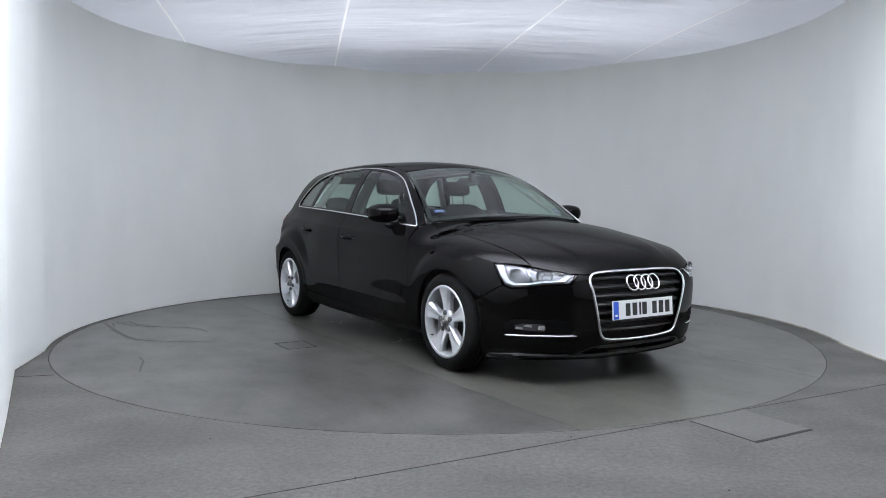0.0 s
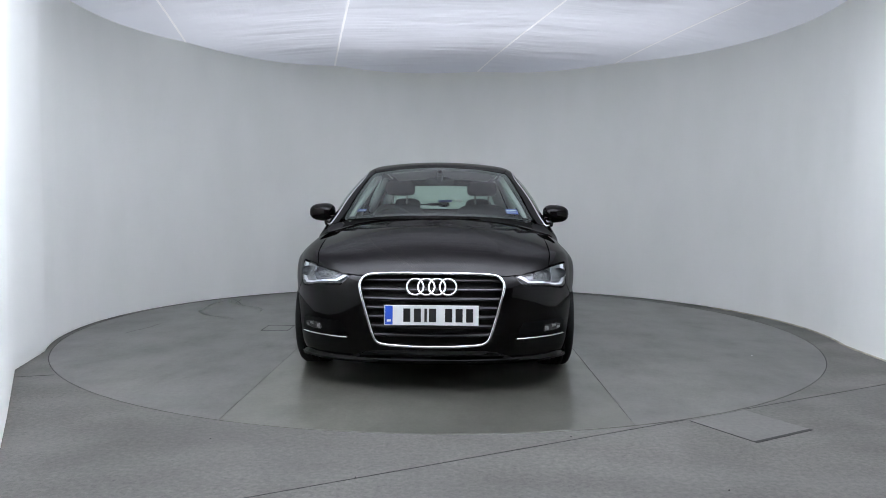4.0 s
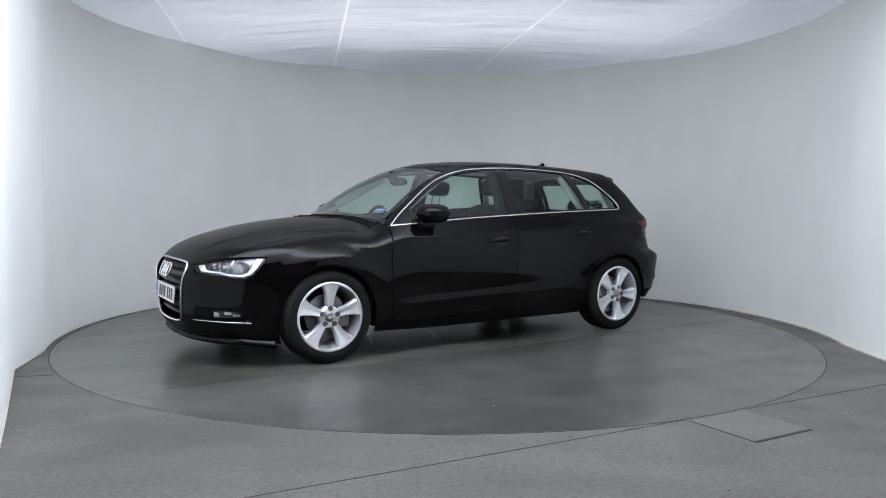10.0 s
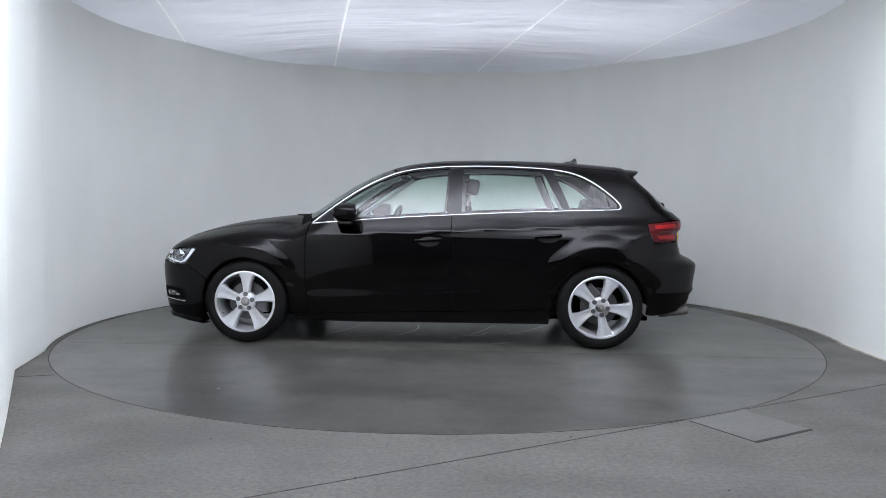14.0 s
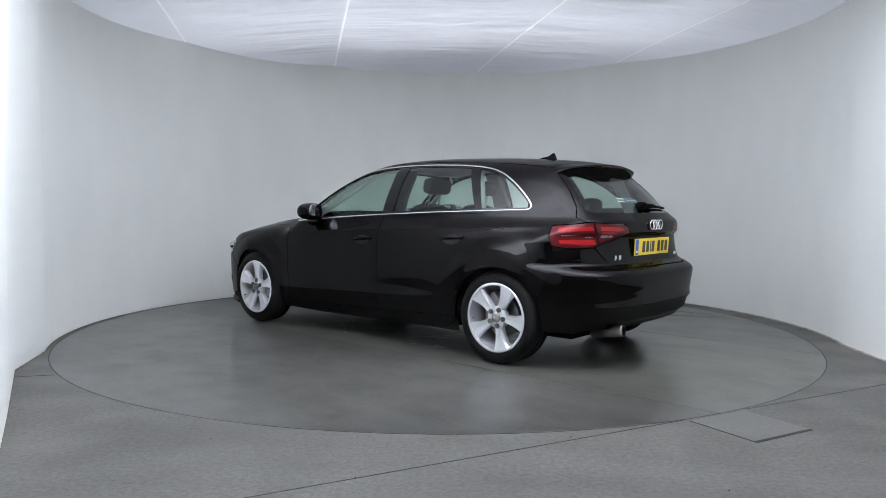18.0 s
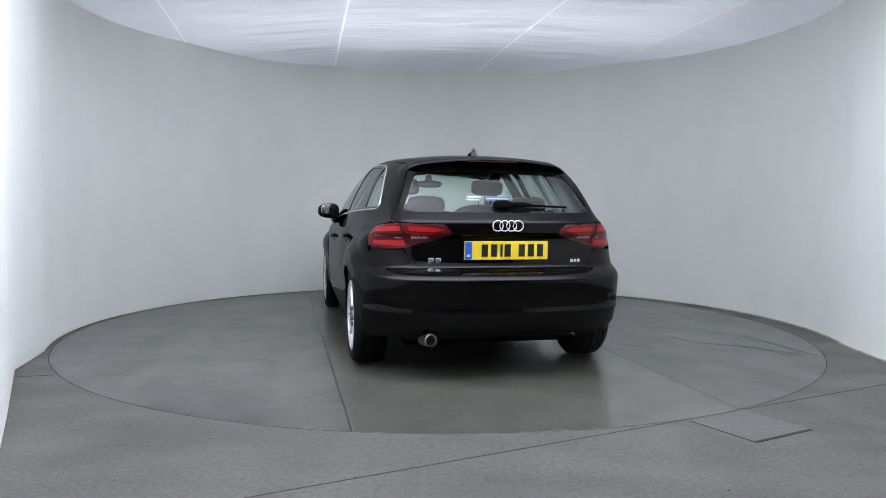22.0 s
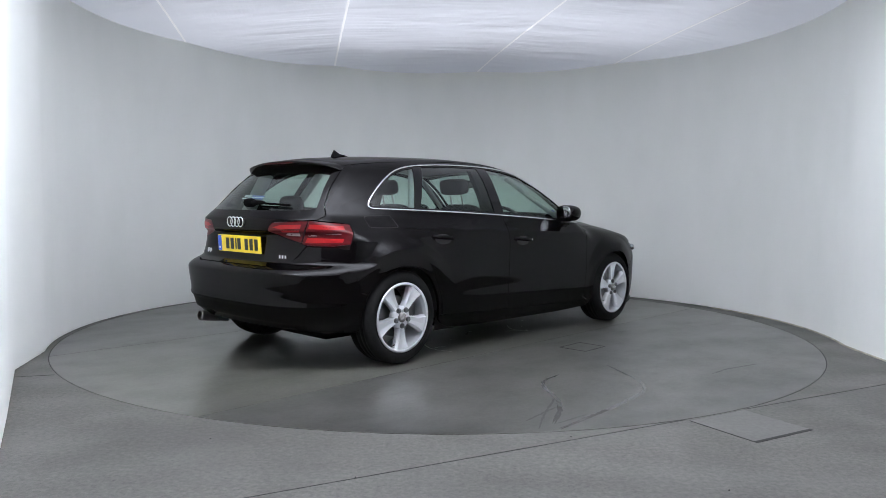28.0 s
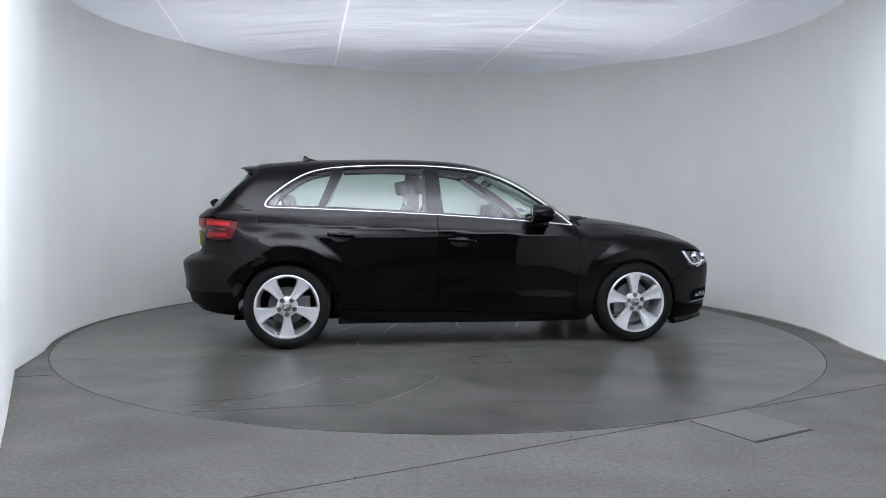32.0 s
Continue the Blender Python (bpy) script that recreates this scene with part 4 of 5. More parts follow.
def build_shell():
    """A dark shell added so the panel joints read black, the wheel housings and the underside."""
    verts, faces = [], []
    na = 220
    zs = np.linspace(0.17, 0.90, 16)
    ang = np.linspace(0, 2 * np.pi, na, endpoint=False)
    # even steps round a long oval
    px, py = 2.0 * np.cos(ang), 0.55 * np.sin(ang)
    for z in zs:
        tgt = np.stack([np.clip(px, -1.5, 1.5), 0 * px, 0 * px + z], -1)
        out = np.stack([px * 1.6, np.sign(py) * np.abs(py) ** 0.7 * 2.4, 0 * px + z], -1)
        d = tgt - out
        d[:, 2] = 0
        L = np.linalg.norm(d, axis=1)[:, None]
        p = cast(out, d / L, 2.9, 0.02, inset=0.045)
        verts += [tuple(q) for q in p]
    for i in range(len(zs) - 1):
        for j in range(na):
            k = (j + 1) % na
            f = (i * na + j, i * na + k, (i + 1) * na + k, (i + 1) * na + j)
            c = np.mean([verts[q] for q in f], axis=0)
            if abs(c[1]) > 0.5 and (abs(c[0]) - AXLE) ** 2 + (c[2] - ARCH_Z) ** 2 < (ARCH_R + 0.055) ** 2:
                continue
            if c[0] < -1.6 and c[2] < 0.34:
                continue
            if c[0] > 1.9 and abs(c[1]) < 0.47 and 0.25 < c[2] < 0.69:
                continue
            if c[0] > 1.5 and abs(c[1]) > 0.35 and c[2] > 0.56:
                continue
            faces.append(f)
    link_mesh("inner_body", verts, faces, DARK, car, False)
    for x in (AXLE, -AXLE):
        for s in (1, -1):
            v, f = [], []
            n = 28
            for i in range(n + 1):
                a = radians(3 + 174 * i / n)
                hx, hz = x + (ARCH_R + 0.006) * math.cos(a), ARCH_Z + (ARCH_R + 0.006) * math.sin(a)
                for y in (0.50, min(0.872, abs(float(from_side([(hx, hz)])[0][1])) - 0.006)):
                    v.append((hx, y * s, hz))
            for i in range(n):
                f.append((2 * i, 2 * i + 1, 2 * i + 3, 2 * i + 2))
            v.append((x, 0.50 * s, ARCH_Z))
            for i in range(n):
                f.append((len(v) - 1, 2 * i, 2 * i + 2))
            link_mesh("wheel_housing", v, f, DARK, car, True)
    bm = bmesh.new()
    box(bm, -1.72, 1.98, -0.56, 0.56, 0.175, 0.21, bevel=0.01)
    box(bm, -0.80, 0.85, -0.70, 0.70, 0.168, 0.195, bevel=0.01)
    part("underside", bm, PLASTIC, car)
    bm = bmesh.new()
    box(bm, -1.2, 0.95, -0.72, 0.72, 0.36, 0.40)
    part("cabin_floor", bm, DARK, car)
    bm = bmesh.new()
    box(bm, 0.93, 1.95, -0.62, 0.62, 0.30, 0.66)
    part("engine_bay", bm, DARK, car)


build_shell()


def spoke_mesh():
    """One spoke: broad at the rim, narrow at the hub, with slanted flanks."""
    out = [(0.040, 0.026), (0.075, 0.026), (0.12, 0.032), (0.165, 0.044), (0.195, 0.058), (0.214, 0.070)]
    verts, faces = [], []
    for r, w in out:
        y = -0.018 + 0.010 * ((r - 0.04) / 0.17) ** 1.5
        fl = w * 0.76
        verts += [(-w, y - 0.045, r), (-w, y - 0.016, r), (-fl, y + 0.001, r), (0, y - 0.003, r), (fl, y + 0.001, r), (w, y - 0.016, r), (w, y - 0.045, r)]
    k = 7
    for i in range(len(out) - 1):
        for q in range(k - 1):
            faces.append((i * k + q, (i + 1) * k + q, (i + 1) * k + q + 1, i * k + q + 1))
    return verts, faces


SPOKE = spoke_mesh()


def build_wheels():
    tyre_prof = [(0.222, -0.025), (0.226, -0.010), (0.238, -0.002), (0.255, 0.001), (0.272, -0.001), (0.292, -0.010), (0.304, -0.024), (0.3095, -0.036), (0.3105, -0.052), (0.306, -0.0535), (0.306, -0.0575), (0.311, -0.059),
                 (0.3115, -0.085), (0.306, -0.0865), (0.306, -0.0905), (0.3115, -0.092), (0.3115, -0.128), (0.306, -0.1295), (0.306, -0.1335), (0.3115, -0.135), (0.3105, -0.172), (0.304, -0.196), (0.285, -0.214), (0.24, -0.218), (0.215, -0.20)]
    rim_prof = [(0.2145, -0.004), (0.224, -0.001), (0.2315, -0.004), (0.2325, -0.012), (0.2215, -0.014), (0.2145, -0.022), (0.208, -0.055), (0.199, -0.10), (0.199, -0.20), (0.203, -0.20), (0.205, -0.10), (0.2145, -0.004)]
    for x, s, turn in ((AXLE, 1, 3), (-AXLE, 1, 24), (AXLE, -1, 4), (-AXLE, -1, 36)):
        y = 0.880 if x > 0 else 0.868
        w = link_mesh("wheel", *lathe(rim_prof, 72), ALLOY, car, label="five-spoke silver alloy wheel")
        w.matrix_local = pose(x, y * s, 0.3115) @ pose(0, 0, 0, 0, 0, 0 if s > 0 else 180) @ pose(0, 0, 0, 0, turn if s < 0 else -turn, 0)
        link_mesh("tyre", *lathe(tyre_prof, 72, True), RUBBER, w, label="black rubber tyre with tread grooves")
        for i in range(5):
            sp = link_mesh("spoke", *SPOKE, ALLOY, w, smooth=False)
            sp.matrix_local = pose(0, 0, 0, 0, 72 * i, 0)
            bm = bmesh.new()
            disc_y(bm, 0.0125, -0.02, -0.004, 6)
            disc_y(bm, 0.017, -0.024, -0.0085, 14)
            b = part("wheel_bolt", bm, ALLOY_SHADED, w)
            b.matrix_local = pose(0, 0, 0, 0, 72 * i, 0) @ pose(0, 0, 0.056)
        hub = link_mesh("hub", *lathe([(0.0, -0.016), (0.046, -0.017), (0.066, -0.020), (0.074, -0.026), (0.076, -0.06), (0.0, -0.06)], 40), ALLOY, w)
        cap = link_mesh("centre_cap", *lathe([(0.0, -0.002), (0.022, -0.003), (0.030, -0.006), (0.033, -0.012), (0.034, -0.02)], 32), STEEL, w, label="grey centre cap with small rings")
        for q in range(4):
            v, f = tube([((q - 1.5) * 0.0095 + 0.0066 * math.cos(a), 0.0, 0.0066 * math.sin(a)) for a in np.linspace(0, 2 * math.pi, 16, endpoint=False)], 0.0012, 5, True)
            link_mesh("cap_ring", v, f, CHROME, w).matrix_local = pose(0, -0.0015, 0)
        bm = bmesh.new()
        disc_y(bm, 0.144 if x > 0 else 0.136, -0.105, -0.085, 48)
        part("brake_disc", bm, ALLOY_SHADED, w, "steel brake disc, its colour darkened for the shade behind the spokes")
        bm = bmesh.new()
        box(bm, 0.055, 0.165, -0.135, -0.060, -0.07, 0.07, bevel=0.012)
        c = part("brake_caliper", bm, ALLOY_SHADED, w)
        c.matrix_local = pose(0, 0, 0, 0, 180 - turn if s > 0 else turn, 0) if x > 0 else pose(0, 0, 0, 0, -turn if s > 0 else 180 - turn, 0)
        v, f = tube([(0.2, -0.03, 0.02), (0.185, -0.005, 0.018)], 0.004, 6)
        link_mesh("valve", v, f, RUBBER, w).matrix_local = pose(0, 0, 0, 0, 36, 0)


build_wheels()


def on_front(y, z, proud=0.0):
    return from_front([(y, z)], -proud)[0]


def build_face():
    """Grille, badge, plates and the lower intakes."""
    g = GRILLE()
    panel("grille_back", both_yz([(y * 1.02, 0.465 + (z - 0.465) * 1.02) for y, z in g[:12]]), from_front, DARK, car, 0.05, 0.005, proud=-0.06, mirror=False)
    p = from_front(densify(rounded(g, 1), 0.025), -0.002)
    v, f = tube(p, 0.0085, 8, True)
    link_mesh("grille_frame", v, f, CHROME, car, label="chrome frame round the grille")
    half_at = pchip([0.262, 0.288, 0.325, 0.45, 0.57, 0.612, 0.65, 0.668], [0.15, 0.31, 0.33, 0.365, 0.398, 0.405, 0.38, 0.2])
    for z in (0.628, 0.577, 0.526, 0.475, 0.424, 0.373, 0.322):
        w = float(half_at(z)) - 0.006
        ys = np.linspace(-w, w, 25)
        q = from_front([(y, z) for y in ys], 0.027)
        verts, faces = [], []
        for a in q:
            verts += [(a[0] - 0.03, a[1], a[2] - 0.009), (a[0] - 0.002, a[1], a[2] - 0.0105), (a[0] + 0.004, a[1], a[2] - 0.004), (a[0] + 0.001, a[1], a[2] + 0.006), (a[0] - 0.03, a[1], a[2] + 0.011)]
        for i in range(len(q) - 1):
            for k in range(4):
                faces.append((i * 5 + k, (i + 1) * 5 + k, (i + 1) * 5 + k + 1, i * 5 + k + 1))
        link_mesh("grille_bar", verts, faces, GRILLE_BAR, car, True, "dark metallic grille bar")
    four_rings(2.146, 0.597, 0.046, 0.0605, 1)
    number_plate(2.166, 0.441, 1, PLATE_WHITE, "white front number plate with black bars and a blue band")
    number_plate(-2.002, 0.781, -1, PLATE_YELLOW, "yellow rear number plate with black bars and a blue band")
    four_rings(-2.030, 0.927, 0.031, 0.042, -1)
    for y0, y1, z0, z1 in ((0.47, 0.385, 0.703, 0.735), (-0.418, -0.490, 0.704, 0.726)):
        n = 2 if y0 > 0 else 3
        for i in range(n):
            a, b = y0 + (y1 - y0) * i / n, y0 + (y1 - y0) * (i + 0.75) / n
            bm = bmesh.new()
            x = from_back([((a + b) / 2, (z0 + z1) / 2)])[0][0]
            box(bm, x - 0.004, x + 0.006, *sorted((a, b)), z0, z1, bevel=0.002)
            part("badge_bar", bm, CHROME, car, "small chrome badge bar")
    # lower intake and its lip
    low = both_yz([(0, 0.240), (0.30, 0.236), (0.37, 0.225), (0.47, 0.186), (0.40, 0.180), (0, 0.178)])
    panel("lower_intake", low, from_front, DARK, car, 0.03, 0.004, proud=0.001, mirror=False, label="dark lower air intake")
    lip = from_side([(1.66, 0.150), (1.74, 0.158), (1.80, 0.165)])
    lip2 = from_front([(0.72, 0.172), (0.62, 0.176), (0.5, 0.178), (0.3, 0.172), (0.0, 0.172)])
    path = np.concatenate([lip, lip2])
    path = np.concatenate([path, path[-2::-1] * np.array([1, -1, 1])])
    verts, faces = [], []
    for q in densify(path, 0.03, False):
        o = np.array([q[0] - 1.1, q[1] * 0.8, 0])
        o = o / np.linalg.norm(o)
        for dx, dz in ((-0.05, -0.014), (0.014, -0.021), (0.030, -0.013), (0.029, 0.0), (0.010, 0.027), (-0.02, 0.034)):
            verts.append((q[0] + o[0] * dx, q[1] + o[1] * dx, q[2] + dz))
    n = len(verts) // 6
    for i in range(n - 1):
        for k in range(5):
            faces.append((i * 6 + k, i * 6 + k + 1, i * 6 + 7 + k, i * 6 + 6 + k))
    link_mesh("front_lip", verts, faces, PAINT, car)
    # fog lamp pockets with a bright strip
    pts = [tuple(q) for q in from_front([(0.50, 0.312), (0.49, 0.35), (0.515, 0.392), (0.62, 0.398), (0.70, 0.396)])]
    pts += [tuple(q) for q in from_side([(1.86, 0.392), (1.82, 0.365), (1.815, 0.312)])] + [tuple(q) for q in from_front([(0.70, 0.308), (0.6, 0.310)])]
    panel("fog_lamp_pocket", FRONT_END.flat(np.array(pts)), FRONT_END, PLASTIC, car, 0.025, 0.004, proud=0.001, scale=ENDSCALE, label="matt black fog lamp pocket")
    pts = [tuple(q) for q in from_front([(0.640, 0.330), (0.633, 0.345), (0.645, 0.372), (0.722, 0.370), (0.752, 0.357), (0.742, 0.332)])]
    panel("fog_lamp", FRONT_END.flat(np.array(pts)), FRONT_END, GREY_TRIM, car, 0.015, 0.004, proud=0.003, scale=ENDSCALE, label="small fog lamp with bright facets")
    for a, b, c, d in ((0.640, 0.664, 0.336, 0.364), (0.690, 0.716, 0.350, 0.367), (0.722, 0.744, 0.336, 0.352)):
        pts = from_front([(a, c), (a, d), (b, d - 0.002), (b + 0.003, c + 0.002)])
        panel("lamp_facet", FRONT_END.flat(pts), FRONT_END, SILVER, car, 0.015, 0.003, proud=0.006, scale=ENDSCALE)
    pts = [tuple(q) for q in from_front([(0.478, 0.302), (0.56, 0.303), (0.65, 0.303)], -0.004)] + [tuple(q) for q in from_side([(1.93, 0.300), (1.87, 0.298), (1.815, 0.295)], -0.004)]
    for s in (1, -1):
        v, f = tube([(a, b * s, c) for a, b, c in densify(pts, 0.02, False)], 0.0045, 6)
        link_mesh("fog_strip", v, f, CHROME, car, label="thin chrome strip under the fog lamp")


def four_rings(x, z, r, step, way):
    for i in range(4):
        y = (i - 1.5) * step
        q = (from_front if way > 0 else from_back)([(y, z)], -0.006)[0]
        tilt = normals(np.array([q]))[0]
        path = [(0, r * math.cos(a), r * math.sin(a)) for a in np.linspace(0, 2 * math.pi, 36, endpoint=False)]
        v, f = tube(path, r * 0.135, 8, True)
        ob = link_mesh("badge_ring", v, f, CHROME, car, label="chrome badge ring")
        ob.matrix_local = Matrix.Translation((q[0] + 0.0006 * i * way, y, z)) @ pose(0, 0, 0, 0, -math.degrees(math.asin(max(-1, min(1, tilt[2])))) * way * 0.9, 0)


def number_plate(x, z, way, mat, label):
    bm = bmesh.new()
    box(bm, -0.004, 0.004, -0.26, 0.26, -0.0555, 0.0555, bevel=0.002)
    pl = part("number_plate", bm, mat, car, label)
    pl.matrix_local = pose(x, 0, z, 0, -4 if way > 0 else -3, 0) @ pose(0, 0, 0, 0, 0, 0 if way > 0 else 180)
    bm = bmesh.new()
    box(bm, 0.0035, 0.0052, -0.2555, -0.214, -0.0515, 0.0515)
    part("blue_band", bm, BLUE, pl)
    bm = bmesh.new()
    box(bm, 0.0045, 0.0062, -0.245, -0.224, -0.036, -0.024)
    part("band_bar", bm, PLATE_WHITE, pl)
    y = -0.155
    for i in range(7):
        w = 0.050 if i not in (2,) else 0.018
        bm = bmesh.new()
        box(bm, 0.0035, 0.0052, y, y + w * 0.78, -0.037, 0.037)
        part("plate_bar", bm, BLACK_PRINT, pl)
        y += w + 0.008 + (0.03 if i == 3 else 0)


build_face()


def build_lamps():
    top = [(0.462, 0.650), (0.50, 0.656), (0.55, 0.666)]
    side_top = [(1.97, 0.682), (1.88, 0.695), (1.80, 0.702), (1.728, 0.705)]
    side_low = [(1.771, 0.642), (1.813, 0.594), (1.86, 0.577), (1.93, 0.583)]
    low = [(0.66, 0.596), (0.60, 0.602), (0.524, 0.606)]

    def ring(pf, ps, pl, pb):
        return np.concatenate([from_front(pf), from_side(ps), from_side(pl), from_front(pb)])
    full = ring(top, side_top, side_low, low)
    panel("headlamp", FRONT_END.flat(full), FRONT_END, LENS, car, 0.02, 0.006, scale=ENDSCALE, label="clear headlamp lens")
    panel("lamp_housing", FRONT_END.flat(full), FRONT_END, LAMP_GREY, car, 0.02, 0.003, proud=-0.032, scale=ENDSCALE, label="grey inside of the headlamp")
    # light guide along the outer and lower edge
    edge = np.concatenate([from_side([(1.735, 0.698), (1.775, 0.645), (1.815, 0.603), (1.862, 0.588), (1.93, 0.594)], 0.012), from_front([(0.655, 0.607), (0.60, 0.612), (0.533, 0.617)], 0.012)])
    inner = np.concatenate([from_side([(1.772, 0.697), (1.802, 0.65), (1.831, 0.614), (1.868, 0.598), (1.932, 0.603)], 0.02), from_front([(0.652, 0.614), (0.60, 0.619), (0.531, 0.623)], 0.02)])
    for s in (1, -1):
        k = np.array([1, s, 1])
        v = [tuple(q * k) for pair in zip(edge, inner) for q in pair]
        v += [tuple((q - np.array([0.015, 0, 0])) * k) for pair in zip(edge, inner) for q in pair]
        n = len(edge)
        f = []
        for i in range(n - 1):
            f += [(2 * i, 2 * i + 1, 2 * i + 3, 2 * i + 2), (2 * i + 1, 2 * n + 2 * i + 1, 2 * n + 2 * i + 3, 2 * i + 3)]
        link_mesh("light_guide", v, f, DRL, car, False, "white daytime light strip")
        # slanted inner fin beside the grille
        fin = np.concatenate([from_front([(0.478, 0.648), (0.535, 0.618), (0.560, 0.618), (0.505, 0.651)], 0.016)])
        link_mesh("lamp_fin", [tuple(q * k) for q in fin] + [tuple((q - np.array([0.02, 0, 0])) * k) for q in fin], [(0, 1, 2, 3), (0, 1, 5, 4), (2, 3, 7, 6)], DRL, car, False)
        for (y, z, r), nm in (((0.628, 0.650, 0.044), "main_beam"), ((0.735, 0.655, 0.036), "dipped_beam")):
            q = from_front([(y, z)], 0.018)[0]
            prof = [(r, 0.018), (r * 0.97, 0.006), (r * 0.80, -0.012), (r * 0.5, -0.026), (r * 0.30, -0.030), (r * 0.29, -0.012), (r * 0.2, -0.006), (0.0, -0.004)]
            v, f = lathe(prof, 28)
            ob = link_mesh(nm, v, f, SILVER, car, label="chrome headlamp reflector")
            ob.matrix_local = Matrix.Translation(tuple(q * k)) @ pose(0, 0, 0, 0, 0, -90 + 20 * s) @ Matrix.Diagonal((1.15, 1, 0.85, 1))
        # dark divider between the two reflectors
        q = from_front([(0.683, 0.606), (0.683, 0.692)], 0.02)
        v, f = tube([tuple(a * k) for a in q], 0.008, 6)
        link_mesh("lamp_divider", v, f, SILVER, car)
    # tail lamps in two pieces, with bright bands and a pale strip
    for nm in ("tail_lamp", "tail_lamp_inner"):
        if nm == "tail_lamp":
            pts = np.concatenate([from_back([(0.628, 0.9425)]), from_side([(-1.80, 0.933), (-1.672, 0.921), (-1.677, 0.868), (-1.705, 0.80), (-1.80, 0.788)]), from_back([(0.60, 0.794), (0.578, 0.803)])])
        else:
            pts = np.concatenate([from_back(rounded([(0.335, 0.872), (0.342, 0.905), (0.380, 0.929), (0.46, 0.933), (0.56, 0.939), (0.618, 0.942)], 1, False)), from_back([(0.57, 0.808), (0.42, 0.848)])])
        panel(nm, BACK_END.flat(pts), BACK_END, RED, car, 0.018, 0.02, scale=ENDSCALE, label="deep red tail lamp")
    bands = [("lamp_band", RED_BRIGHT, [(0.375, 0.900), (0.44, 0.915), (0.585, 0.921), (0.578, 0.895), (0.44, 0.888)]),
             ("lamp_band", RED_BRIGHT, [(0.44, 0.880), (0.575, 0.884), (0.570, 0.872), (0.45, 0.869)]),
             ("reversing_lens", GREY_LENS, [(0.42, 0.859), (0.50, 0.866), (0.568, 0.866), (0.562, 0.848), (0.48, 0.850)])]
    for nm, mt, o in bands:
        panel(nm, BACK_END.flat(from_back(o)), BACK_END, mt, car, 0.02, 0.002, proud=0.0012, scale=ENDSCALE)
    outer = [("lamp_band", RED_BRIGHT, [(0.632, 0.922), (0.655, 0.922)], [(-1.72, 0.912), (-1.722, 0.888)], [(0.65, 0.893), (0.625, 0.893)]),
             ("lamp_band", RED_BRIGHT, [(0.605, 0.838), (0.64, 0.838)], [(-1.735, 0.834), (-1.745, 0.812)], [(0.62, 0.806), (0.594, 0.808)]),
             ("reversing_lens", GREY_LENS, [(0.617, 0.862), (0.66, 0.863)], [(-1.75, 0.866), (-1.75, 0.858)], [(0.65, 0.850), (0.612, 0.848)])]
    for nm, mt, a, b, c in outer:
        panel(nm, BACK_END.flat(np.concatenate([from_back(a), from_side(b), from_back(c)])), BACK_END, mt, car, 0.02, 0.002, proud=0.0012, scale=ENDSCALE)


LAMP_GREY = material("lamp_interior", (0.24, 0.24, 0.255), 0.25, 0.8)
build_lamps()


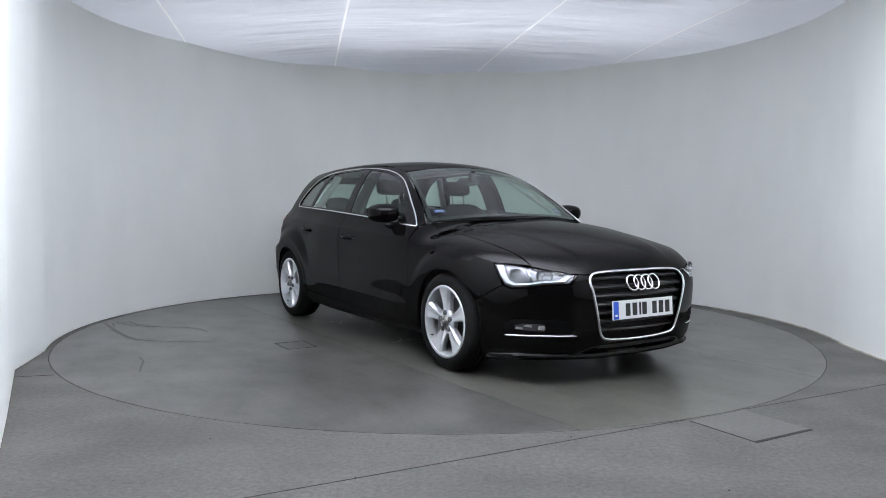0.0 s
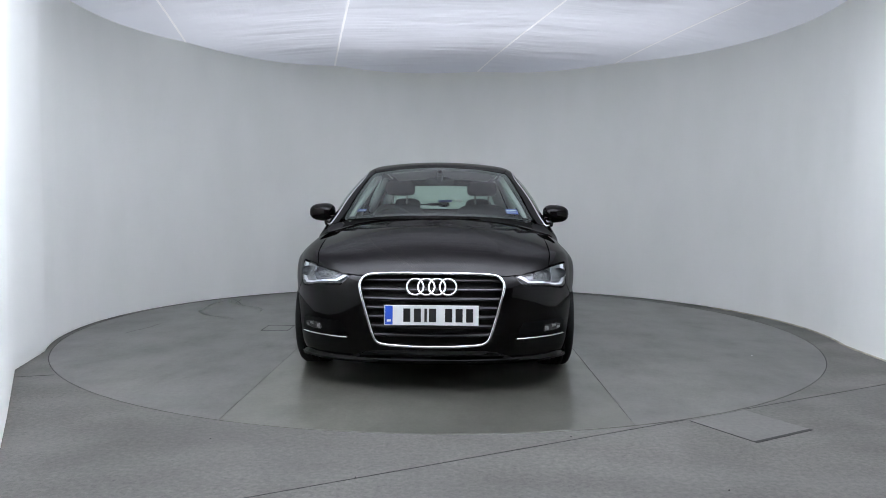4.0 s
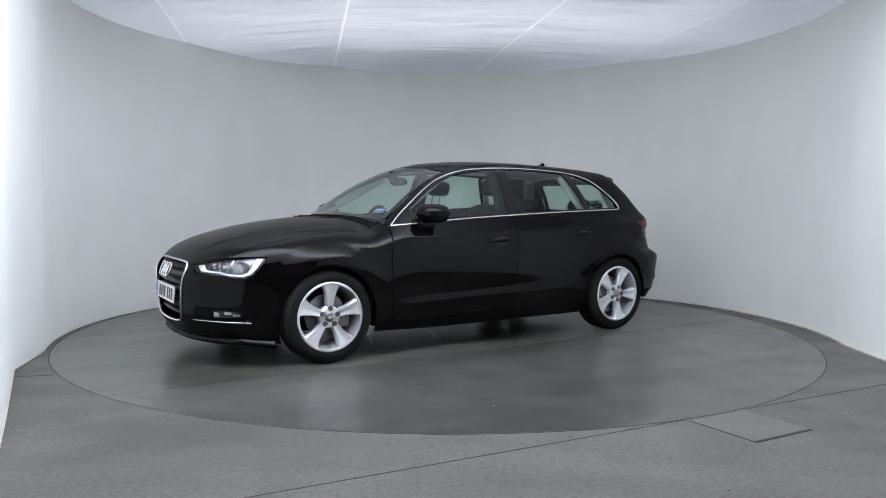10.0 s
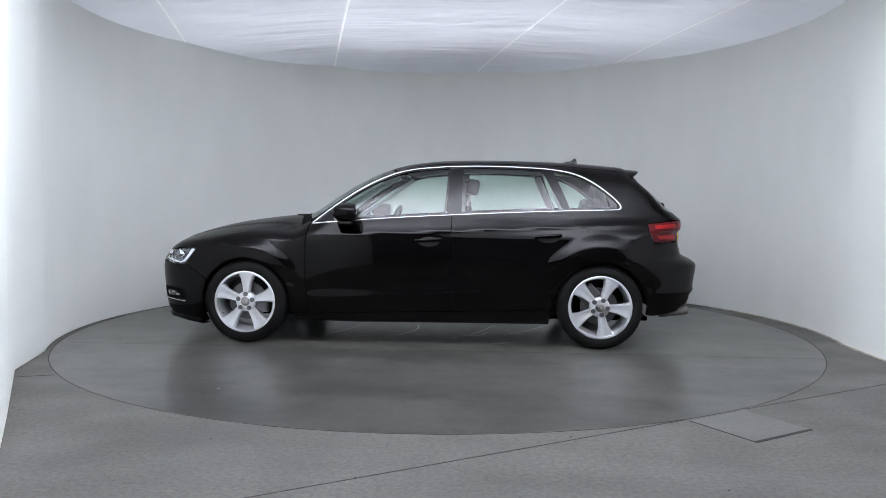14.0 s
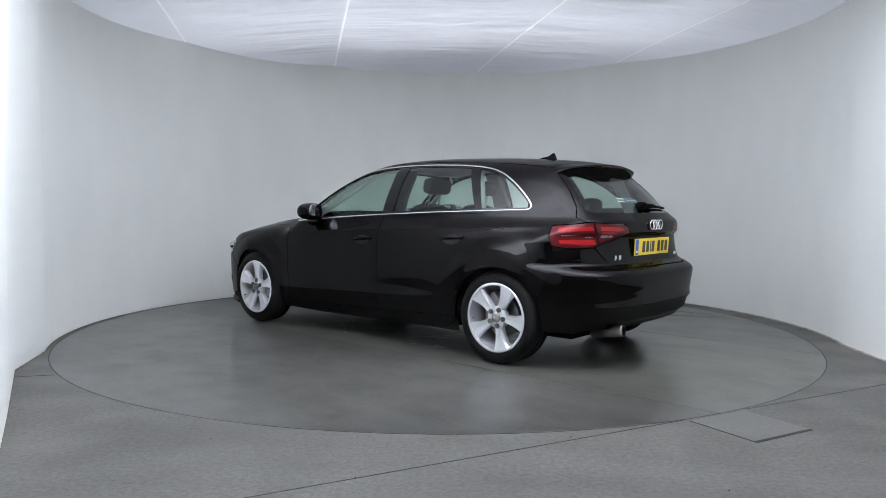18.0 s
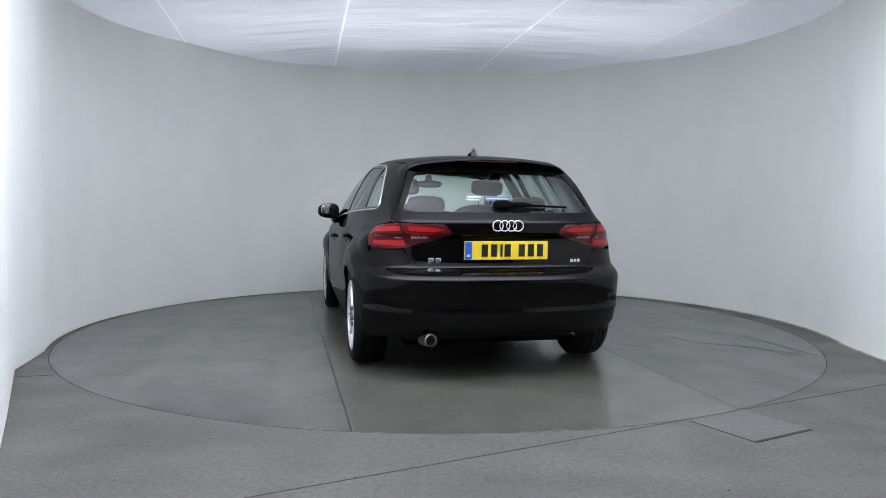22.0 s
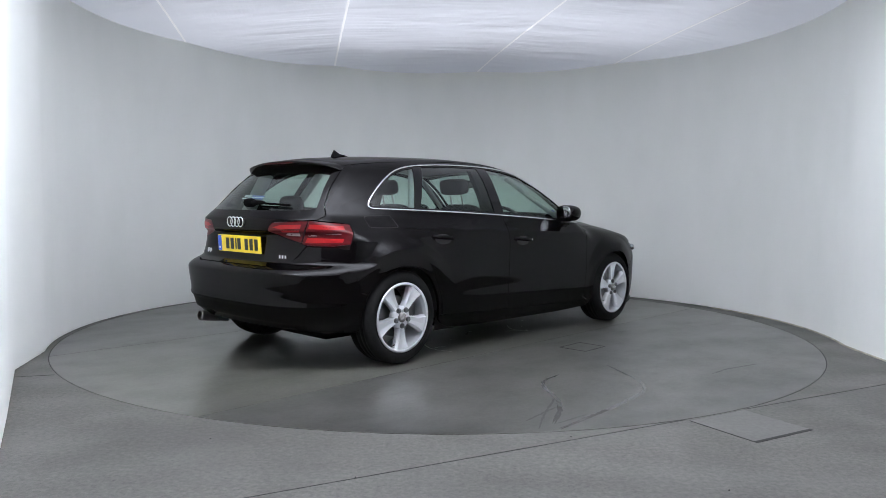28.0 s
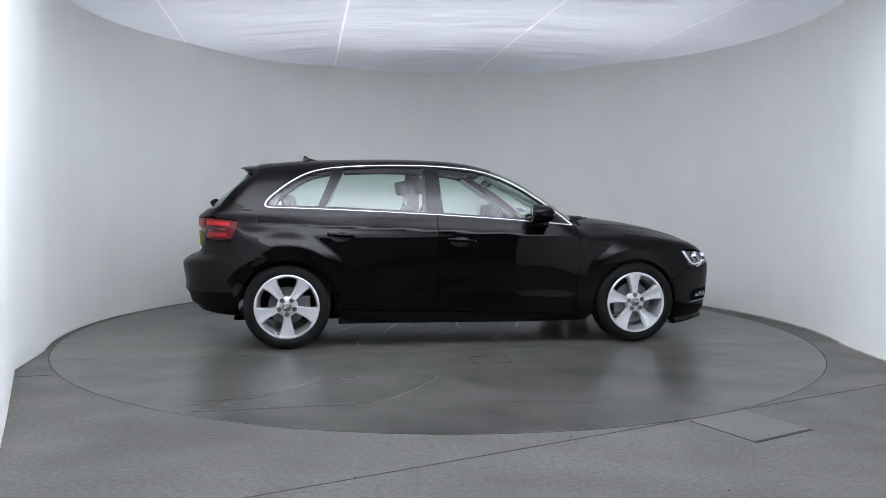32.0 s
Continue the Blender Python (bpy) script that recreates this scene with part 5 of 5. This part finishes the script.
def build_fittings():
    for s in (1, -1):
        # door mirrors
        k = Matrix.Diagonal((1, s, 1, 1))
        bm = bmesh.new()
        vs = ellipsoid(bm, (0, 0, 0), (0.105, 0.098, 0.074), 2.7, None, 24, 14)
        for v in vs:
            if v.co.x < -0.065:
                v.co.x = -0.065 - (v.co.x + 0.065) * -0.15
            t = (v.co.y + 0.1) / 0.2
            v.co.x -= 0.03 * t
            v.co.z *= 1 - 0.18 * t
        bmesh.ops.transform(bm, matrix=Matrix.Translation((0.555, 0.892, 0.987)), verts=vs)
        bmesh.ops.transform(bm, matrix=k, verts=bm.verts)
        mir = part("door_mirror", bm, PAINT, car, "black door mirror", True)
        bm = bmesh.new()
        vs = ellipsoid(bm, (0.477, 0.886, 0.996), (0.006, 0.080, 0.050), 3.2)
        bmesh.ops.transform(bm, matrix=k @ pose(0.477, 0.886, 0, 0, 0, 14) @ pose(-0.477, -0.886, 0), verts=vs)
        part("mirror_glass", bm, MIRROR, mir, "", True)
        v, f = tube([(0.625 - 0.0, (0.80) * s, 0.962), (0.633, 0.88 * s, 0.955), (0.60, 0.965 * s, 0.962)], 0.0035, 6)
        link_mesh("mirror_seam", v, f, STEEL, mir)
        bm = bmesh.new()
        box(bm, 0.50, 0.62, 0.755, 0.87, 0.885, 0.945, bevel=0.02)
        bmesh.ops.transform(bm, matrix=k, verts=bm.verts)
        part("mirror_foot", bm, GLASS_DARK, mir)
        # door handles, each over a flat dark patch for the shade of its bowl
        for x0, x1, z in ((0.035, -0.165, 0.787), (-0.838, -1.035, 0.822)):
            c = ((x0 + x1) / 2, z - 0.008)
            o = [(c[0] + 0.078 * math.cos(a), c[1] + 0.036 * math.sin(a)) for a in np.linspace(0, 2 * math.pi, 20, endpoint=False)]
            if s > 0:
                panel("handle_bowl", o, FLANK, DARK, car, 0.02, 0.002, proud=0.0006, label="flat dark patch for the shaded hollow behind the door handle")
            n = 12
            verts, faces = [], []
            for i in range(n + 1):
                t = i / n
                x = x0 + (x1 - x0) * t
                q = from_side([(x, z + 0.004 + 0.012 * (0.5 - t) * -1)])[0]
                bulge = 0.030 * math.sin(math.pi * t) ** 0.5
                h = 0.011 + 0.004 * math.sin(math.pi * t)
                for a in np.linspace(0, 2 * math.pi, 8, endpoint=False):
                    verts.append((q[0], (q[1] + bulge + 0.007 * math.cos(a)) * s, q[2] + h * math.sin(a)))
            for i in range(n):
                for j in range(8):
                    faces.append((i * 8 + j, i * 8 + (j + 1) % 8, i * 8 + 8 + (j + 1) % 8, i * 8 + 8 + j))
            faces += [tuple(range(8)), tuple(n * 8 + j for j in range(8))]
            link_mesh("door_handle", verts, faces, PAINT, car, True)
    # filler flap on the right rear quarter
    flap = rounded([(-1.525, 0.975), (-1.335, 0.975), (-1.325, 0.968), (-1.305, 0.905), (-1.315, 0.898), (-1.525, 0.898), (-1.535, 0.91), (-1.535, 0.965)], 1)
    for a in [from_side(densify(flap, 0.02))]:
        v, f = tube([(x, -y - 0.0003, z) for x, y, z in a], 0.0014, 4, True)
        link_mesh("filler_flap", v, f, DARK, car, label="joint of the fuel filler flap")
    # key cylinder on the driver's handle
    q = from_side([(0.048, 0.785)])[0]
    bm = bmesh.new()
    disc_y(bm, 0.007, -0.004, 0.003, 12, Matrix.Translation((q[0], -q[1], q[2])))
    part("lock", bm, CHROME, car)
    # shark fin
    bm = bmesh.new()
    z0 = float(from_top([(-1.13, 0)])[0][2])
    prof = [(-1.055, z0 - 0.004), (-1.12, z0 + 0.012), (-1.165, z0 + 0.020), (-1.205, z0 + 0.046), (-1.212, z0 + 0.044), (-1.215, z0 + 0.03), (-1.225, z0 - 0.006)]
    hw = [0.006, 0.018, 0.010, 0.002, 0.002, 0.010, 0.020]
    l = [bm.verts.new((x, w, z)) for (x, z), w in zip(prof, hw)]
    m = [bm.verts.new((x, -w, z)) for (x, z), w in zip(prof, hw)]
    for i in range(len(prof) - 1):
        bm.faces.new((l[i], l[i + 1], m[i + 1], m[i]))
    bm.faces.new(l[::-1])
    bm.faces.new(m)
    part("aerial_fin", bm, PAINT, car)
    # exhaust
    v, f = lathe([(0.031, 0.0), (0.037, 0.002), (0.038, 0.01), (0.038, 0.22), (0.033, 0.22), (0.033, 0.01), (0.031, 0.0)], 32)
    ob = link_mesh("exhaust_tip", v, f, STEEL, car, label="round steel exhaust tip")
    ob.matrix_local = pose(-2.040, 0.463, 0.258, 0, 0, -90) @ pose(0, 0, 0, -8, 0, 0)
    bm = bmesh.new()
    disc_y(bm, 0.032, 0.05, 0.07, 20)
    part("exhaust_bore", bm, DARK, ob)
    # wiper blades at the foot of the windscreen
    for a, b in (((0.30, 0.985), (-0.36, 0.975)), ((-0.18, 0.975), (-0.66, 0.955))):
        q = from_front([(a[0] + (b[0] - a[0]) * t, a[1] + (b[1] - a[1]) * t - 0.022) for t in np.linspace(0, 1, 10)], -0.005)
        v, f = tube(q, 0.0045, 6)
        link_mesh("wiper", v, f, PLASTIC, car, label="black windscreen wiper")
    # rear wiper
    q = from_back([(0.02, 1.055), (-0.1, 1.052), (-0.25, 1.047), (-0.42, 1.040)], -0.018)
    v, f = tube(q, 0.008, 6)
    link_mesh("rear_wiper", v, f, PLASTIC, car, label="black rear wiper")
    q = from_back([(0.045, 1.05)], 0.0)[0]
    bm = bmesh.new()
    ellipsoid(bm, (q[0] - 0.014, 0.0, 1.053), (0.028, 0.062, 0.030), 2.6)
    ellipsoid(bm, (q[0] - 0.022, -0.10, 1.054), (0.016, 0.09, 0.016), 2.4)
    part("wiper_arm", bm, PLASTIC, car, "", True)
    # roof spoiler over the rear window
    verts, faces = [], []
    ys = np.linspace(-0.545, 0.545, 37)
    for y in ys:
        e = 1 - min(1, max(0, (abs(y) - 0.42) / 0.125)) ** 2
        a = from_top([(-1.48, y)])[0]
        b = from_top([(-1.56 + 0.02 * (1 - e), y)])[0]
        xt = -1.700 + 0.30 * y * y + 0.05 * (1 - e)
        zt = a[2] - 0.020 - 0.10 * y * y * 0.2 - (-1.48 - xt) * 0.06
        verts += [(a[0], y, a[2] + 0.001), (b[0], y, (b[2] * 0.4 + (zt + 0.012) * 0.6)), (xt + 0.012, y, zt + 0.004), (xt, y, zt - 0.002), (xt + 0.008, y, zt - 0.012), (-1.63 + 0.28 * y * y, y, zt - 0.050 - 0.02 * (e)), (-1.56 + 0.22 * y * y, y, 1.262)]
    for i in range(len(ys) - 1):
        for k in range(6):
            faces.append((i * 7 + k, i * 7 + k + 1, i * 7 + 8 + k, i * 7 + 7 + k))
    for i in (0, len(ys) - 1):
        faces.append(tuple(i * 7 + k for k in range(7)))
    sp = link_mesh("roof_spoiler", verts, faces, PAINT, car)
    bm = bmesh.new()
    box(bm, -1.697, -1.685, -0.16, 0.16, 1.322, 1.328)
    part("brake_light", bm, RED, sp, "red high brake light")
    # reading stickers on the glass
    for lift, o in ((from_front, [(0.50, 0.99), (0.59, 0.985), (0.58, 1.02), (0.49, 1.024)]), (from_front, [(-0.53, 0.998), (-0.60, 0.995), (-0.592, 1.012), (-0.525, 1.015)])):
        panel("sticker", o, lift, STICKER, car, 0.03, 0.001, proud=-0.012, mirror=False, label="small blue window sticker")
    panel("sticker", [(0.09, 1.105), (-0.06, 1.10), (-0.06, 1.075), (0.09, 1.08)], from_back, STICKER, car, 0.03, 0.001, proud=-0.012, mirror=False, label="small blue window sticker")


    # faded white print beside the blue stickers
    for lift, rows in ((from_back, ((0.115, 0.20, 1.096, 1.106), (0.13, 0.21, 1.079, 1.087), (-0.055, 0.085, 1.088, 1.0915))), (from_front, ((0.50, 0.575, 1.010, 1.014), (0.50, 0.57, 1.000, 1.003), (-0.585, -0.535, 1.004, 1.008)))):
        for y0, y1, z0, z1 in rows:
            panel("sticker_bar", [(y0, z0), (y1, z0), (y1, z1), (y0, z1)], lift, PLATE_WHITE, car, 0.03, 0.001, proud=-0.0105, mirror=False)


build_fittings()


def build_cabin():
    for s in (1, -1):
        y = 0.36 * s
        f0 = 0.10 if s > 0 else 0.18
        m = pose(-0.02 + f0, y, 0.50)
        cushion("front_seat", (0, 0, 0.05), (0.27, 0.25, 0.09), SEAT_CLOTH, car, 3.5, m, "dark cloth front seat")
        cushion("seat_back", (0, 0, 0.27), (0.075, 0.245, 0.285), SEAT_CLOTH, car, 4.0, pose(-0.25 + f0, y, 0.52, 0, -18, 0))
        cushion("headrest", (0, 0, 0), (0.05, 0.13, 0.062), SEAT_CLOTH, car, 4.5, pose(-0.47 + f0, y, 1.192, 0, -10, 0))
        for q in (-0.06, 0.06):
            v, f = tube([(-0.42 + f0, y + q, 1.02), (-0.455 + f0, y + q, 1.15)], 0.007, 6)
            link_mesh("headrest_bar", v, f, STEEL, car)
        cushion("rear_headrest", (0, 0, 0), (0.045, 0.13, 0.065), SEAT_CLOTH, car, 3.0, pose(-1.33, y, 1.045, 0, -12, 0))
        # pillar linings
        for a, b, r in (((0.74, 0.665, 0.93), (0.20, 0.49, 1.27), 0.02), ((-1.08, 0.70, 0.98), (-0.93, 0.54, 1.29), 0.03), ((-1.55, 0.62, 0.98), (-1.45, 0.50, 1.27), 0.05)):
            v, f = tube([(a[0], a[1] * s, a[2]), (b[0], b[1] * s, b[2])], r, 8)
            link_mesh("pillar_lining", v, f, HEADLINER, car, label="pale grey pillar lining")
        bm = bmesh.new()
        vs = []
        for yy, zz, w in ((0.745, 0.93, 0.085), (0.66, 1.12, 0.07), (0.545, 1.31, 0.06)):
            vs.append([bm.verts.new((-0.245 + dx, (yy + dy) * s, zz)) for dx, dy in ((-w, 0), (w, 0), (w, -0.04), (-w, -0.04))])
        for a, b in zip(vs, vs[1:]):
            for i in range(4):
                bm.faces.new((a[i], a[(i + 1) % 4], b[(i + 1) % 4], b[i]))
        part("pillar_lining", bm, SOFT_PLASTIC, car, "dark door pillar lining")
        bm = bmesh.new()
        box(bm, -1.15, 0.84, 0.735, 0.775, 0.42, 0.905, bevel=0.01)
        bmesh.ops.transform(bm, matrix=Matrix.Diagonal((1, s, 1, 1)), verts=bm.verts)
        part("door_lining", bm, SOFT_PLASTIC, car)
    cushion("rear_bench", (0, 0, 0.04), (0.25, 0.64, 0.09), SEAT_CLOTH, car, 4, pose(-0.95, 0, 0.52))
    cushion("rear_backrest", (0, 0, 0.25), (0.07, 0.63, 0.27), SEAT_CLOTH, car, 4, pose(-1.16, 0, 0.50, 0, -22, 0))
    bm = bmesh.new()
    box(bm, -1.85, -1.30, -0.60, 0.60, 0.90, 0.925, bevel=0.01)
    part("parcel_shelf", bm, SOFT_PLASTIC, car)
    bm = bmesh.new()
    ellipsoid(bm, (0.70, 0, 0.80), (0.27, 0.70, 0.135), 4)
    ellipsoid(bm, (0.55, -0.37, 0.90), (0.12, 0.17, 0.055), 3)
    part("dashboard", bm, SOFT_PLASTIC, car, "dark plastic dashboard", True)
    m = pose(0.38, -0.37, 0.86, 0, -24, 0)
    v, f = tube([m @ Vector((0, 0.185 * math.cos(a), 0.185 * math.sin(a))) for a in np.linspace(0, 2 * math.pi, 40, endpoint=False)], 0.015, 8, True)
    wh = link_mesh("steering_wheel", v, f, SOFT_PLASTIC, car)
    bm = bmesh.new()
    ellipsoid(bm, (0, 0, 0), (0.03, 0.075, 0.065), 3)
    box(bm, -0.008, 0.012, -0.18, 0.18, -0.018, 0.018)
    box(bm, -0.008, 0.012, -0.02, 0.02, -0.18, 0)
    bmesh.ops.transform(bm, matrix=m, verts=bm.verts)
    part("steering_hub", bm, SOFT_PLASTIC, wh, "", True)
    cushion("rear_view_mirror", (0, 0, 0), (0.018, 0.115, 0.034), SOFT_PLASTIC, car, 2.6, pose(0.33, 0.0, 1.235, 0, 12, 6))
    cushion("mirror_face", (0, 0, 0), (0.004, 0.105, 0.028), MIRROR, car, 2.6, pose(0.312, 0.0, 1.233, 0, 12, 6))
    cushion("mirror_mount", (0, 0, 0), (0.03, 0.03, 0.045), SOFT_PLASTIC, car, 2.6, pose(0.385, 0.0, 1.275))
    half = [(0.22, 0), (0.20, 0.3), (0.14, 0.47), (-0.3, 0.50), (-0.8, 0.495), (-1.2, 0.48), (-1.5, 0.46), (-1.55, 0)]
    panel("headlining", both(half), from_top, HEADLINER, car, 0.07, 0.01, proud=-0.035, mirror=False, label="pale grey roof lining")


build_cabin()


def nest(parent_name, *names):
    """Hangs small parts under the panel on which they sit, on the same side of the car."""
    def base(o):
        return o.name.split(".")[0]

    def mid(o):
        b = [o.matrix_local @ Vector(c) for c in o.bound_box]
        return sum(b, Vector()) / 8
    hosts = [(o, mid(o)) for o in car.children if base(o) == parent_name]
    for o in [o for o in car.children if base(o) in names]:
        m = mid(o)
        same = [h for h in hosts if len(hosts) == 1 or abs(m.y) < 0.05 or h[1].y * m.y > 0]
        o.parent = min(same, key=lambda h: (h[1] - m).length)[0]


for host, small in (("front_door", ("front_door_glass",)), ("rear_door", ("rear_door_glass",)), ("headlamp", ("lamp_housing", "light_guide", "lamp_fin", "main_beam", "dipped_beam", "lamp_divider")),
                    ("tail_lamp", ("tail_lamp_inner", "lamp_band", "reversing_lens")), ("windscreen", ("windscreen_border", "wiper")),
                    ("tailgate", ("rear_window", "rear_wiper", "wiper_arm", "badge_bar")), ("fog_lamp_pocket", ("fog_lamp", "fog_strip", "lamp_facet")),
                    ("grille_frame", ("grille_back", "grille_bar")), ("front_seat", ("seat_back", "headrest", "headrest_bar")), ("rear_bench", ("rear_backrest", "rear_headrest")),
                    ("rear_view_mirror", ("mirror_face", "mirror_mount")), ("side_frame", ("quarter_glass", "window_trim", "window_frame", "filler_flap"))):
    nest(host, *small)
for ob in [o for o in car.children if o.name.split(".")[0] in ("door_handle", "handle_bowl", "lock")]:
    at = sum((Vector(c) for c in ob.bound_box), Vector()) / 8
    wanted = "front_door" if at.x > -0.4 else "rear_door"
    ob.parent = [o for o in car.children if o.name.split(".")[0] == wanted and sum(c[1] for c in o.bound_box) * at.y > 0][0]


def motions():
    rows = []
    for t, a in TURN:
        rows.append((t, pose(0, 0, 0, 0, 0, a) @ pose(CAR_X, CAR_Y, 0.0)))
    walk(car, rows)
    walk(turntable, [(t, pose(0, 0, 0, 0, 0, a)) for t, a in TURN])


motions()
